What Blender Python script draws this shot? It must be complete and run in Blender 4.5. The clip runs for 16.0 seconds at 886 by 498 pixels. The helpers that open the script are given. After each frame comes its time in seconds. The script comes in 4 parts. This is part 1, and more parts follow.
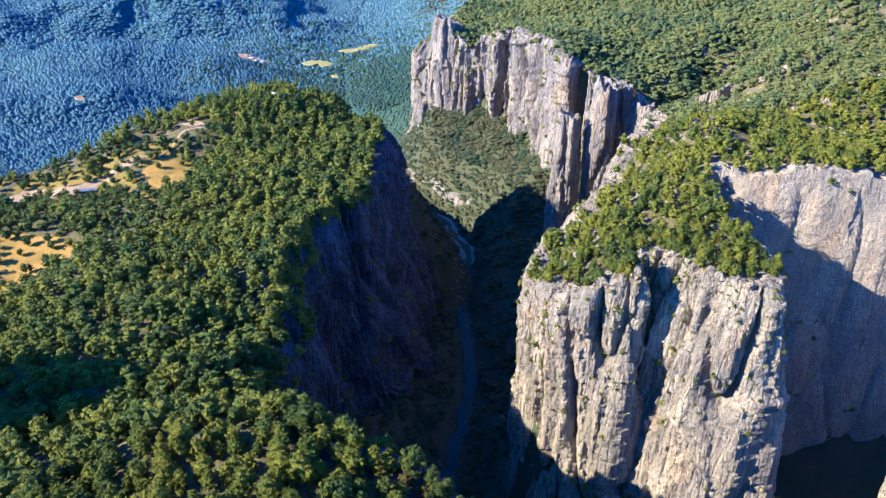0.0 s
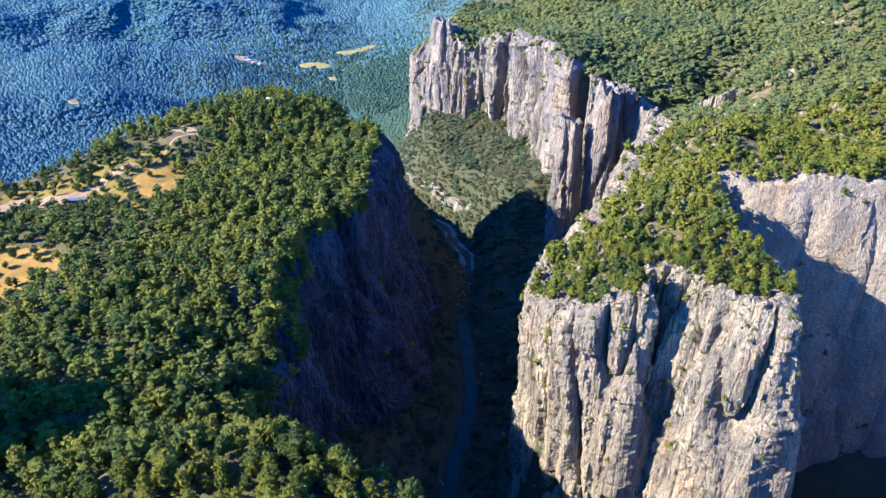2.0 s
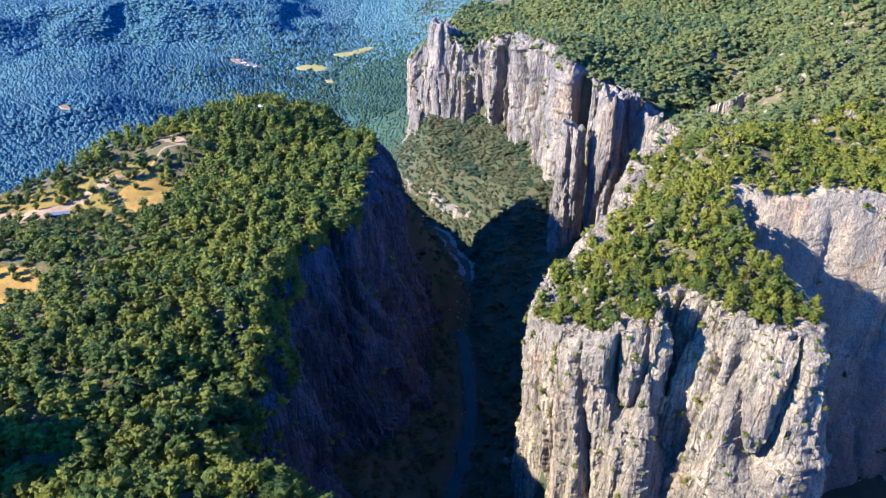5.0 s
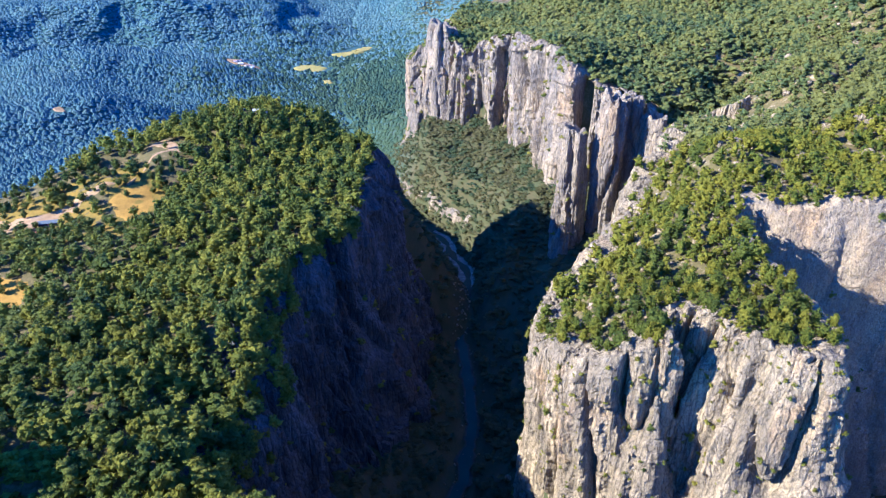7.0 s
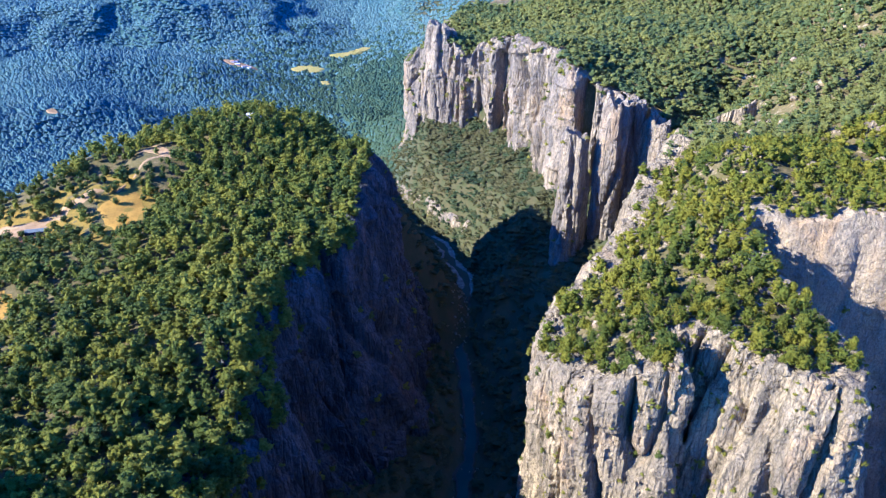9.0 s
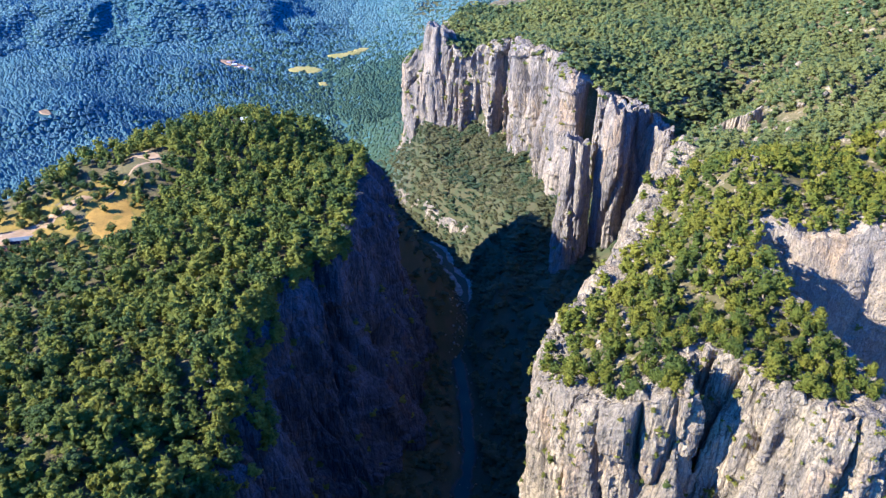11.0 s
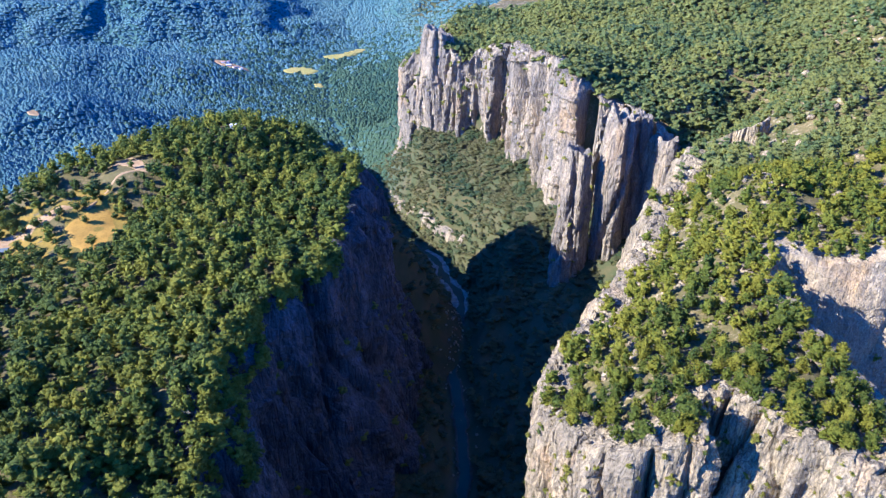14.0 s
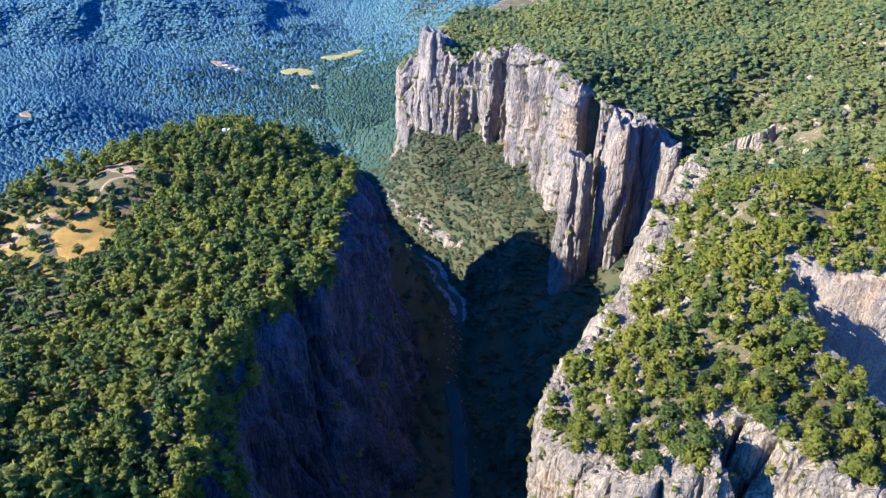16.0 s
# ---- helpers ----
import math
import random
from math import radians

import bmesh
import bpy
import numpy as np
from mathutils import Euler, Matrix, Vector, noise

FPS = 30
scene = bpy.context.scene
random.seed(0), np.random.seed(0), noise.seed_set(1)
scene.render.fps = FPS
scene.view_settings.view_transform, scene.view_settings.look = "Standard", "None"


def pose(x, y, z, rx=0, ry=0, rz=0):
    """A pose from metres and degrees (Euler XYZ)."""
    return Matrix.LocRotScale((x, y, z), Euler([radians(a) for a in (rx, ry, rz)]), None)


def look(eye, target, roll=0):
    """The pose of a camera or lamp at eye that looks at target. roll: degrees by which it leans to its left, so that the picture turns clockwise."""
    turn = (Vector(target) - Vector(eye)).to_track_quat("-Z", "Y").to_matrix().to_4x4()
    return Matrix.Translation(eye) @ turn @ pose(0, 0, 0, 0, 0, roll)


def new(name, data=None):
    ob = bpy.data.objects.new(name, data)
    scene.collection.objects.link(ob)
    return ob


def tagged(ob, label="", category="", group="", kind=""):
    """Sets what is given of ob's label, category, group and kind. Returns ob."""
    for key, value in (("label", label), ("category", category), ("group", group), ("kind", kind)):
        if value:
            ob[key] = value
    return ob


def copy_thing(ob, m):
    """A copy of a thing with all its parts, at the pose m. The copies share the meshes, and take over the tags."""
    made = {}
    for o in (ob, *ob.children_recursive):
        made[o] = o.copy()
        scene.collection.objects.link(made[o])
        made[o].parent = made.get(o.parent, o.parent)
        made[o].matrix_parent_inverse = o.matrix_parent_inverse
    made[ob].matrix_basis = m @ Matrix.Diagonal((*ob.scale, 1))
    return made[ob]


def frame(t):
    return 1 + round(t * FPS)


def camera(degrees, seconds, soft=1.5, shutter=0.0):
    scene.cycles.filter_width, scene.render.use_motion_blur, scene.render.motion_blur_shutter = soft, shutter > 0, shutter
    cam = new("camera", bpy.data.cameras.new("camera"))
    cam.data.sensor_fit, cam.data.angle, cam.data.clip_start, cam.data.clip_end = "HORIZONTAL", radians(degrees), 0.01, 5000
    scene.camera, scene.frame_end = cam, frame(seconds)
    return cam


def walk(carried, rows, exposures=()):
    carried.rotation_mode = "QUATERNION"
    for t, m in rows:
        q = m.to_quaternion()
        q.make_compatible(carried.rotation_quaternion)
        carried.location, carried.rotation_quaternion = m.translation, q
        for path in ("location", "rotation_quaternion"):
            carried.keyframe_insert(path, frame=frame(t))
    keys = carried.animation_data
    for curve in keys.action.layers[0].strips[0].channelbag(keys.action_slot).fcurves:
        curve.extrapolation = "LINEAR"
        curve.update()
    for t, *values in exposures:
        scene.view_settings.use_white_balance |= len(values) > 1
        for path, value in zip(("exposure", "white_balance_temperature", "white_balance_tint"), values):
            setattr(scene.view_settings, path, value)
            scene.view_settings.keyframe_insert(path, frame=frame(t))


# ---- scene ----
cam = camera(66.2, 16.0, 1.32)
EXPOSURE, KELVIN, TINT = 2.18, 4590, 18
METRES, EYE, TILT, LEAN, TURN = 120.0, 430.0, -28.0, 0.0, 0.0
ROWS = [
    (0.0, 0.0, 0.0, 0.0, -0.0, 0.0, -0.0),
    (0.5, 0.0009, 0.029, 0.0155, -0.01, 0.01, 0.02),
    (1.0, 0.0017, 0.0581, 0.0307, -0.02, 0.01, 0.08),
    (1.5, 0.0027, 0.0869, 0.0461, -0.04, -0.0, 0.13),
    (2.0, 0.0034, 0.1157, 0.0614, -0.04, 0.01, 0.16),
    (2.5, 0.0041, 0.1442, 0.0764, -0.05, 0.01, 0.23),
    (3.0, 0.0051, 0.1731, 0.0916, -0.06, 0.01, 0.3),
    (3.5, 0.0058, 0.2015, 0.1068, -0.07, 0.01, 0.33),
    (4.0, 0.0065, 0.2302, 0.1217, -0.08, 0.01, 0.37),
    (6.5, 0.0112, 0.3724, 0.1966, -0.09, -0.12, 0.56),
    (7.0, 0.0118, 0.4005, 0.2119, -0.11, -0.15, 0.6),
    (7.5, 0.0125, 0.4287, 0.2268, -0.13, -0.19, 0.62),
    (8.0, 0.0129, 0.4567, 0.242, -0.16, -0.2, 0.6),
    (8.5, 0.0139, 0.4849, 0.2563, -0.19, -0.2, 0.59),
    (9.0, 0.0145, 0.5125, 0.2711, -0.22, -0.2, 0.55),
    (11.5, 0.018, 0.6484, 0.344, -0.41, -0.24, 0.3),
    (12.0, 0.0183, 0.6752, 0.3584, -0.47, -0.23, 0.21),
    (12.5, 0.0189, 0.702, 0.3722, -0.52, -0.21, 0.12),
    (13.0, 0.0194, 0.7285, 0.3867, -0.58, -0.23, 0.04),
    (13.5, 0.0196, 0.755, 0.4005, -0.64, -0.23, -0.02),
    (14.0, 0.0201, 0.7813, 0.4145, -0.69, -0.23, -0.09),
    (14.5, 0.0207, 0.8075, 0.4278, -0.73, -0.22, -0.14),
    (15.0, 0.0213, 0.8337, 0.4412, -0.78, -0.23, -0.17),
    (15.5, 0.0213, 0.8597, 0.4547, -0.83, -0.24, -0.21),
    (16.0, 0.022, 0.8838, 0.4673, -0.86, -0.23, -0.23),
]
walk(cam, [(t, pose(0, 0, EYE, TILT, LEAN, TURN) @ pose(METRES * x, METRES * y, METRES * z, 90 + pitch, roll, yaw)) for t, x, y, z, yaw, pitch, roll in ROWS], exposures=[(0.0, EXPOSURE, KELVIN, TINT), (16.0, EXPOSURE, KELVIN, TINT)])

# ---------------------------------------------------------------- light
SUN_TO = Vector((-0.853, -0.192, 0.485)).normalized()   # towards the sun, low in the morning
world = bpy.data.worlds.new("sky")
scene.world = world
world.use_nodes = True
wn = world.node_tree
sky = wn.nodes.new("ShaderNodeTexSky")
sky.sky_type, sky.sun_disc = "NISHITA", False
sky.sun_elevation = math.asin(SUN_TO.z)
sky.sun_rotation = math.atan2(SUN_TO.x, SUN_TO.y) % (2 * math.pi)
sky.altitude, sky.dust_density, sky.ozone_density = 600, 0.0, 4.0
wn.nodes["Background"].inputs["Strength"].default_value = 0.066
clear_air = wn.nodes.new("ShaderNodeMix")          # very clear, deep blue morning air
clear_air.data_type, clear_air.blend_type = "RGBA", "MULTIPLY"
clear_air.inputs[0].default_value, clear_air.inputs[7].default_value = 1.0, (0.34, 0.9, 1.95, 1)
wn.links.new(sky.outputs[0], clear_air.inputs[6])
wn.links.new(clear_air.outputs[2], wn.nodes["Background"].inputs["Color"])
sun_data = bpy.data.lights.new("sun", "SUN")
sun_data.energy, sun_data.angle, sun_data.color = 4.6, radians(0.55), (1.0, 0.835, 0.585)
sun = new("sun", sun_data)
sun.matrix_world = look(SUN_TO * 900, (0, 0, 0))


# ---------------------------------------------------------------- materials
def material(name, rough=0.9):
    m = bpy.data.materials.new(name)
    m.use_nodes = True
    b = m.node_tree.nodes["Principled BSDF"]
    b.inputs["Roughness"].default_value = rough
    b.inputs["Specular IOR Level"].default_value = 0.08
    return m, m.node_tree, b


def coords(nt, scale=(1, 1, 1)):
    g = nt.nodes.new("ShaderNodeNewGeometry")
    mp = nt.nodes.new("ShaderNodeMapping")
    mp.inputs["Scale"].default_value = scale
    nt.links.new(g.outputs["Position"], mp.inputs["Vector"])
    return mp.outputs[0]


def tex(nt, vec, scale, detail=4.0, rough=0.55, warp=0.0):
    n = nt.nodes.new("ShaderNodeTexNoise")
    n.inputs["Scale"].default_value, n.inputs["Detail"].default_value = scale, detail
    n.inputs["Roughness"].default_value, n.inputs["Distortion"].default_value = rough, warp
    nt.links.new(vec, n.inputs["Vector"])
    return n.outputs["Fac"]


def ramp(nt, fac, *stops):
    r = nt.nodes.new("ShaderNodeValToRGB")
    el = r.color_ramp.elements
    while len(el) < len(stops):
        el.new(0.5)
    for e, (p, c) in zip(el, stops):
        e.position, e.color = p, (*c, 1) if len(c) == 3 else c
    nt.links.new(fac, r.inputs[0])
    return r.outputs[0]


def mix(nt, fac, a, b, kind="MIX"):
    n = nt.nodes.new("ShaderNodeMix")
    n.data_type, n.blend_type = "RGBA", kind
    for sock, v in ((n.inputs[0], fac), (n.inputs[6], a), (n.inputs[7], b)):
        if isinstance(v, (int, float)):
            sock.default_value = v
        elif isinstance(v, tuple):
            sock.default_value = (*v, 1)
        else:
            nt.links.new(v, sock)
    return n.outputs[2]


def bump(nt, bsdf, height, strength, distance):
    b = nt.nodes.new("ShaderNodeBump")
    b.inputs["Strength"].default_value, b.inputs["Distance"].default_value = strength, distance
    nt.links.new(height, b.inputs["Height"])
    nt.links.new(b.outputs[0], bsdf.inputs["Normal"])


def voronoi(nt, vec, scale, feature="DISTANCE_TO_EDGE"):
    n = nt.nodes.new("ShaderNodeTexVoronoi")
    n.feature, n.inputs["Scale"].default_value = feature, scale
    nt.links.new(vec, n.inputs["Vector"])
    return n.outputs["Distance"]


def warped(nt, scale, by, size):
    """World coordinates pushed about by noise, so that joints wander."""
    g = coords(nt, scale)
    n = nt.nodes.new("ShaderNodeTexNoise")
    n.inputs["Scale"].default_value, n.inputs["Detail"].default_value = size, 3
    nt.links.new(g, n.inputs["Vector"])
    v = nt.nodes.new("ShaderNodeVectorMath")
    v.operation = "MULTIPLY_ADD"
    v.inputs[1].default_value = (by, by, by)
    nt.links.new(n.outputs["Color"], v.inputs[0])
    nt.links.new(g, v.inputs[2])
    return v.outputs[0]


def add_up(nt, a, b, by):
    n = nt.nodes.new("ShaderNodeMath")
    n.operation, n.inputs[1].default_value = "MULTIPLY_ADD", by
    nt.links.new(b, n.inputs[0])
    nt.links.new(a, n.inputs[2])
    return n.outputs[0]


def limestone(name, pale, grey, ochre, streak, lines=0.85, tall=0.06, joint=0.14, depth=3.2, seams=0.5):
    """Weathered limestone: grey and cream patches, dark water streaks, joints, ochre scars."""
    m, nt, b = material(name, 0.92)
    flat, upright = coords(nt), coords(nt, (1, 1, tall))
    tall2 = coords(nt, (1, 1, 3 * tall))
    base = mix(nt, ramp(nt, tex(nt, tall2, 0.07, 6, 0.65, 0.5), (0.4, (0, 0, 0)), (0.58, (1, 1, 1))), pale, grey)
    base = mix(nt, ramp(nt, tex(nt, coords(nt, (1, 1, 0.3)), 0.045, 5, 0.6, 0.8), (0.56, (0, 0, 0)), (0.7, (0.8, 0.8, 0.8))), base, ochre)
    base = mix(nt, ramp(nt, tex(nt, upright, 0.42, 6, 0.7), (0.5, (0, 0, 0)), (0.66, (lines, lines, lines))), base, streak)
    joints = voronoi(nt, warped(nt, (1, 1, joint), 1.6, 0.3), 0.24)
    base = mix(nt, ramp(nt, joints, (0.0, (seams, seams, seams)), (0.05, (0, 0, 0))), base, streak)
    lichen = ramp(nt, tex(nt, flat, 0.35, 7, 0.75), (0.53, (0, 0, 0)), (0.7, (0.75, 0.75, 0.75)))
    base = mix(nt, lichen, base, tuple(0.55 * (p + s) * 0.75 for p, s in zip(grey, streak)))
    grain = ramp(nt, tex(nt, coords(nt, (1, 1, 0.6)), 1.3, 7, 0.78), (0.36, (0.52, 0.5, 0.48)), (0.54, (1.0, 1.0, 1.0)))
    nt.links.new(mix(nt, 1.0, base, grain, "MULTIPLY"), b.inputs["Base Color"])
    rough = tex(nt, coords(nt, (1, 1, 0.4)), 0.5, 9, 0.72)
    high = add_up(nt, rough, ramp(nt, joints, (0.0, (0, 0, 0)), (0.16, (1, 1, 1))), 0.6 * seams)
    high = add_up(nt, high, ramp(nt, voronoi(nt, warped(nt, (1, 1, 0.5), 0.6, 0.9), 0.8), (0.0, (0, 0, 0)), (0.2, (1, 1, 1))), 0.1)
    bump(nt, b, high, 1.0, depth)
    return m


ROCK = limestone("limestone", (0.455, 0.35, 0.188), (0.26, 0.205, 0.12), (0.47, 0.31, 0.14), (0.075, 0.065, 0.045), 0.9, 0.07, 0.16, 2.6)
SMOOTH_ROCK = limestone("smooth_limestone", (0.395, 0.305, 0.172), (0.28, 0.222, 0.135), (0.4, 0.265, 0.12), (0.15, 0.125, 0.09), 0.5, 0.14, 0.3, 2.2, 0.1)
GREY_ROCK = limestone("grey_limestone", (0.42, 0.33, 0.2), (0.22, 0.185, 0.135), (0.4, 0.265, 0.125), (0.08, 0.073, 0.06), 0.7, 0.1, 0.22)
# Reddish limestone darkened and cooled: the canyon wall's shade is in its colour.
SHADE_TONED_ROCK = limestone("shade_toned_reddish_limestone", (0.138, 0.133, 0.116), (0.075, 0.076, 0.069), (0.168, 0.124, 0.094), (0.03, 0.032, 0.03))


def foliage(name, dark, mid, light, spread=0.03, through_light=0.33, gaps=0.61):
    m, nt, b = material(name, 0.75)
    g = nt.nodes.new("ShaderNodeNewGeometry")
    o = nt.nodes.new("ShaderNodeObjectInfo")
    stand = tex(nt, coords(nt), spread, 3, 0.6)
    trees = nt.nodes.new("ShaderNodeTexVoronoi")
    trees.inputs["Scale"].default_value = 0.115
    nt.links.new(coords(nt, (1, 1, 0.0)), trees.inputs["Vector"])
    tone = nt.nodes.new("ShaderNodeSeparateColor")
    nt.links.new(trees.outputs["Color"], tone.inputs[0])
    hue = add_up(nt, stand, tone.outputs[0], 0.46)
    hue = add_up(nt, hue, g.outputs["Random Per Island"], 0.12)
    hue = add_up(nt, hue, o.outputs["Random"], 0.2)
    col = ramp(nt, hue, (0.48, dark), (0.78, mid), (1.06, light))
    fine = ramp(nt, tex(nt, coords(nt), 1.9, 4, 0.75), (0.33, (0.56, 0.58, 0.58)), (0.62, (1.0, 1.0, 1.0)))
    col = mix(nt, 1.0, col, fine, "MULTIPLY")
    nt.links.new(col, b.inputs["Base Color"])
    bump(nt, b, tex(nt, coords(nt), 1.5, 5, 0.75), 1.0, 1.5)
    tr = nt.nodes.new("ShaderNodeBsdfTranslucent")
    nt.links.new(col, tr.inputs["Color"])
    mx = nt.nodes.new("ShaderNodeMixShader")
    mx.inputs[0].default_value = through_light
    nt.links.new(b.outputs[0], mx.inputs[1])
    nt.links.new(tr.outputs[0], mx.inputs[2])
    clear = nt.nodes.new("ShaderNodeBsdfTransparent")
    hole = nt.nodes.new("ShaderNodeMath")
    hole.operation, hole.inputs[1].default_value = "GREATER_THAN", gaps
    nt.links.new(tex(nt, coords(nt, (1, 1, 1.6)), 0.95, 3, 0.6), hole.inputs[0])
    mx2 = nt.nodes.new("ShaderNodeMixShader")
    nt.links.new(hole.outputs[0], mx2.inputs[0])
    nt.links.new(mx.outputs[0], mx2.inputs[1])
    nt.links.new(clear.outputs[0], mx2.inputs[2])
    nt.links.new((mx2 if gaps < 1 else mx).outputs[0], nt.nodes["Material Output"].inputs["Surface"])
    return m


PINE = foliage("pine_foliage", (0.078, 0.116, 0.03), (0.17, 0.2, 0.03), (0.3, 0.286, 0.034))
HILL_PINE = foliage("young_pine_foliage", (0.082, 0.118, 0.028), (0.185, 0.205, 0.023), (0.305, 0.28, 0.026))
PLATEAU_PINE = foliage("mixed_pine_foliage", (0.08, 0.124, 0.056), (0.15, 0.188, 0.056), (0.25, 0.25, 0.058), 0.012)
OAK = foliage("oak_foliage", (0.075, 0.112, 0.036), (0.125, 0.17, 0.038), (0.19, 0.21, 0.04))
SHRUB = foliage("shrub_foliage", (0.09, 0.12, 0.03), (0.185, 0.205, 0.034), (0.3, 0.275, 0.04))
# Distant haze is put into this foliage colour as a blue tint.
HAZE_WOOD = foliage("haze_tinted_woods", (0.096, 0.184, 0.184), (0.126, 0.225, 0.214), (0.165, 0.256, 0.22), 0.006, 0.3, 1.0)
GREEN_WOOD = foliage("green_conifer_woods", (0.042, 0.086, 0.062), (0.058, 0.108, 0.066), (0.09, 0.138, 0.07), 0.006, 0.3, 1.0)
# Blue lifted a little to put the canyon's haze into the scrub.
SCREE = foliage("grey_green_scrub", (0.05, 0.08, 0.045), (0.085, 0.115, 0.045), (0.15, 0.14, 0.052), 0.02)
AUTUMN = foliage("yellow_brown_foliage", (0.12, 0.085, 0.02), (0.2, 0.14, 0.03), (0.28, 0.2, 0.05))

BARK, _nt, _b = material("pine_bark", 0.95)
_nt.links.new(ramp(_nt, tex(_nt, coords(_nt, (1, 1, 0.3)), 3.0), (0.3, (0.07, 0.045, 0.03)), (0.7, (0.2, 0.14, 0.1))), _b.inputs["Base Color"])

GROUND, _nt, _b = material("forest_floor", 0.97)
_c = coords(_nt)
_col = mix(_nt, ramp(_nt, tex(_nt, _c, 0.05, 5, 0.6), (0.4, (0, 0, 0)), (0.62, (1, 1, 1))), (0.1, 0.078, 0.028), (0.165, 0.12, 0.052))
_col = mix(_nt, ramp(_nt, tex(_nt, _c, 0.42, 6, 0.75), (0.41, (0, 0, 0)), (0.52, (0.75, 0.75, 0.75))), _col, (0.075, 0.066, 0.02))
_sep = _nt.nodes.new("ShaderNodeSeparateXYZ")
_nt.links.new(_c, _sep.inputs[0])
_stony = _nt.nodes.new("ShaderNodeMapRange")   # the eastern upland is stony, the tableland is not
_stony.inputs[1].default_value, _stony.inputs[2].default_value, _stony.inputs[3].default_value, _stony.inputs[4].default_value = -20, 60, 0.15, 1
_nt.links.new(_sep.outputs[0], _stony.inputs[0])
_bare = mix(_nt, 1.0, ramp(_nt, tex(_nt, _c, 0.13, 7, 0.75), (0.54, (0, 0, 0)), (0.66, (1, 1, 1))), _stony.outputs[0], "MULTIPLY")
_col = mix(_nt, _bare, _col, (0.36, 0.275, 0.16))
_low = _nt.nodes.new("ShaderNodeMapRange")     # valley floors carry a dense green undergrowth
_low.inputs[1].default_value, _low.inputs[2].default_value, _low.inputs[3].default_value, _low.inputs[4].default_value = 215, 180, 0, 0.95
_nt.links.new(_sep.outputs[2], _low.inputs[0])
_col = mix(_nt, _low.outputs[0], _col, ramp(_nt, tex(_nt, _c, 0.06, 6, 0.7), (0.42, (0.045, 0.052, 0.02)), (0.78, (0.095, 0.066, 0.03))))
_north = _nt.nodes.new("ShaderNodeMapRange")   # the open valley floor takes the same blue green haze tint as the woods
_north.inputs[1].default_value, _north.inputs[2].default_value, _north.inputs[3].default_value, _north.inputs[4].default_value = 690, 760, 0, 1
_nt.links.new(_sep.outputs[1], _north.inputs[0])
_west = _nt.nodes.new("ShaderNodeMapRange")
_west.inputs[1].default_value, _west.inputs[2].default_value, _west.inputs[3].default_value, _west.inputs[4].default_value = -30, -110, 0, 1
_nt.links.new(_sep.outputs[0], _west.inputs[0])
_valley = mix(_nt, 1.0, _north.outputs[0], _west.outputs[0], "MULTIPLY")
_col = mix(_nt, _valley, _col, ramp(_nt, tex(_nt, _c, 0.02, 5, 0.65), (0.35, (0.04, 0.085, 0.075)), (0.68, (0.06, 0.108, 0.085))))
_nt.links.new(_col, _b.inputs["Base Color"])
bump(_nt, _b, tex(_nt, _c, 0.5, 6, 0.7), 0.8, 0.8)


def earth(name, a, c, scale):
    m, nt, b = material(name, 0.97)
    v = coords(nt)
    col = ramp(nt, tex(nt, v, scale, 6, 0.65), (0.32, a), (0.68, c))
    col = mix(nt, 1.0, col, ramp(nt, tex(nt, v, 0.9, 5, 0.7), (0.3, (0.7, 0.7, 0.7)), (0.6, (1, 1, 1))), "MULTIPLY")
    nt.links.new(col, b.inputs["Base Color"])
    bump(nt, b, tex(nt, v, 1.5, 5, 0.7), 0.5, 0.3)
    return m


DRY_GRASS = earth("dry_grass", (0.25, 0.145, 0.026), (0.38, 0.22, 0.036), 0.09)
OLIVE_GRASS = earth("olive_dry_grass", (0.12, 0.096, 0.02), (0.27, 0.17, 0.026), 0.07)
MEADOW = earth("pale_meadow", (0.28, 0.24, 0.05), (0.4, 0.31, 0.09), 0.03)
DIRT = earth("pale_dirt", (0.25, 0.155, 0.066), (0.37, 0.245, 0.115), 0.15)
RED_EARTH = earth("red_earth", (0.25, 0.075, 0.04), (0.32, 0.12, 0.07), 0.2)
# Gravel tones set dark so the bed stays dim in the shaded canyon.
GRAVEL = earth("river_gravel", (0.035, 0.032, 0.02), (0.1, 0.085, 0.05), 0.16)
BAR = earth("pale_gravel", (0.12, 0.1, 0.06), (0.36, 0.3, 0.18), 0.25)
WATER, _nt, _b = material("river_water", 0.35)
_nt.links.new(ramp(_nt, tex(_nt, coords(_nt), 0.06, 3), (0.35, (0.012, 0.034, 0.018)), (0.7, (0.02, 0.05, 0.026))), _b.inputs["Base Color"])
bump(_nt, _b, tex(_nt, coords(_nt), 0.7, 4), 0.25, 0.2)


def paint(name, c, rough=0.6):
    m, nt, b = material(name, rough)
    dark = tuple(x * 0.72 for x in c)
    nt.links.new(ramp(nt, tex(nt, coords(nt), 0.8, 4), (0.3, dark), (0.65, c)), b.inputs["Base Color"])
    return m


# ---------------------------------------------------------------- arithmetic
_perm = np.random.RandomState(7).permutation(512)
_grad = np.random.RandomState(8).normal(size=(512, 3))
_grad /= np.linalg.norm(_grad, axis=1)[:, None]


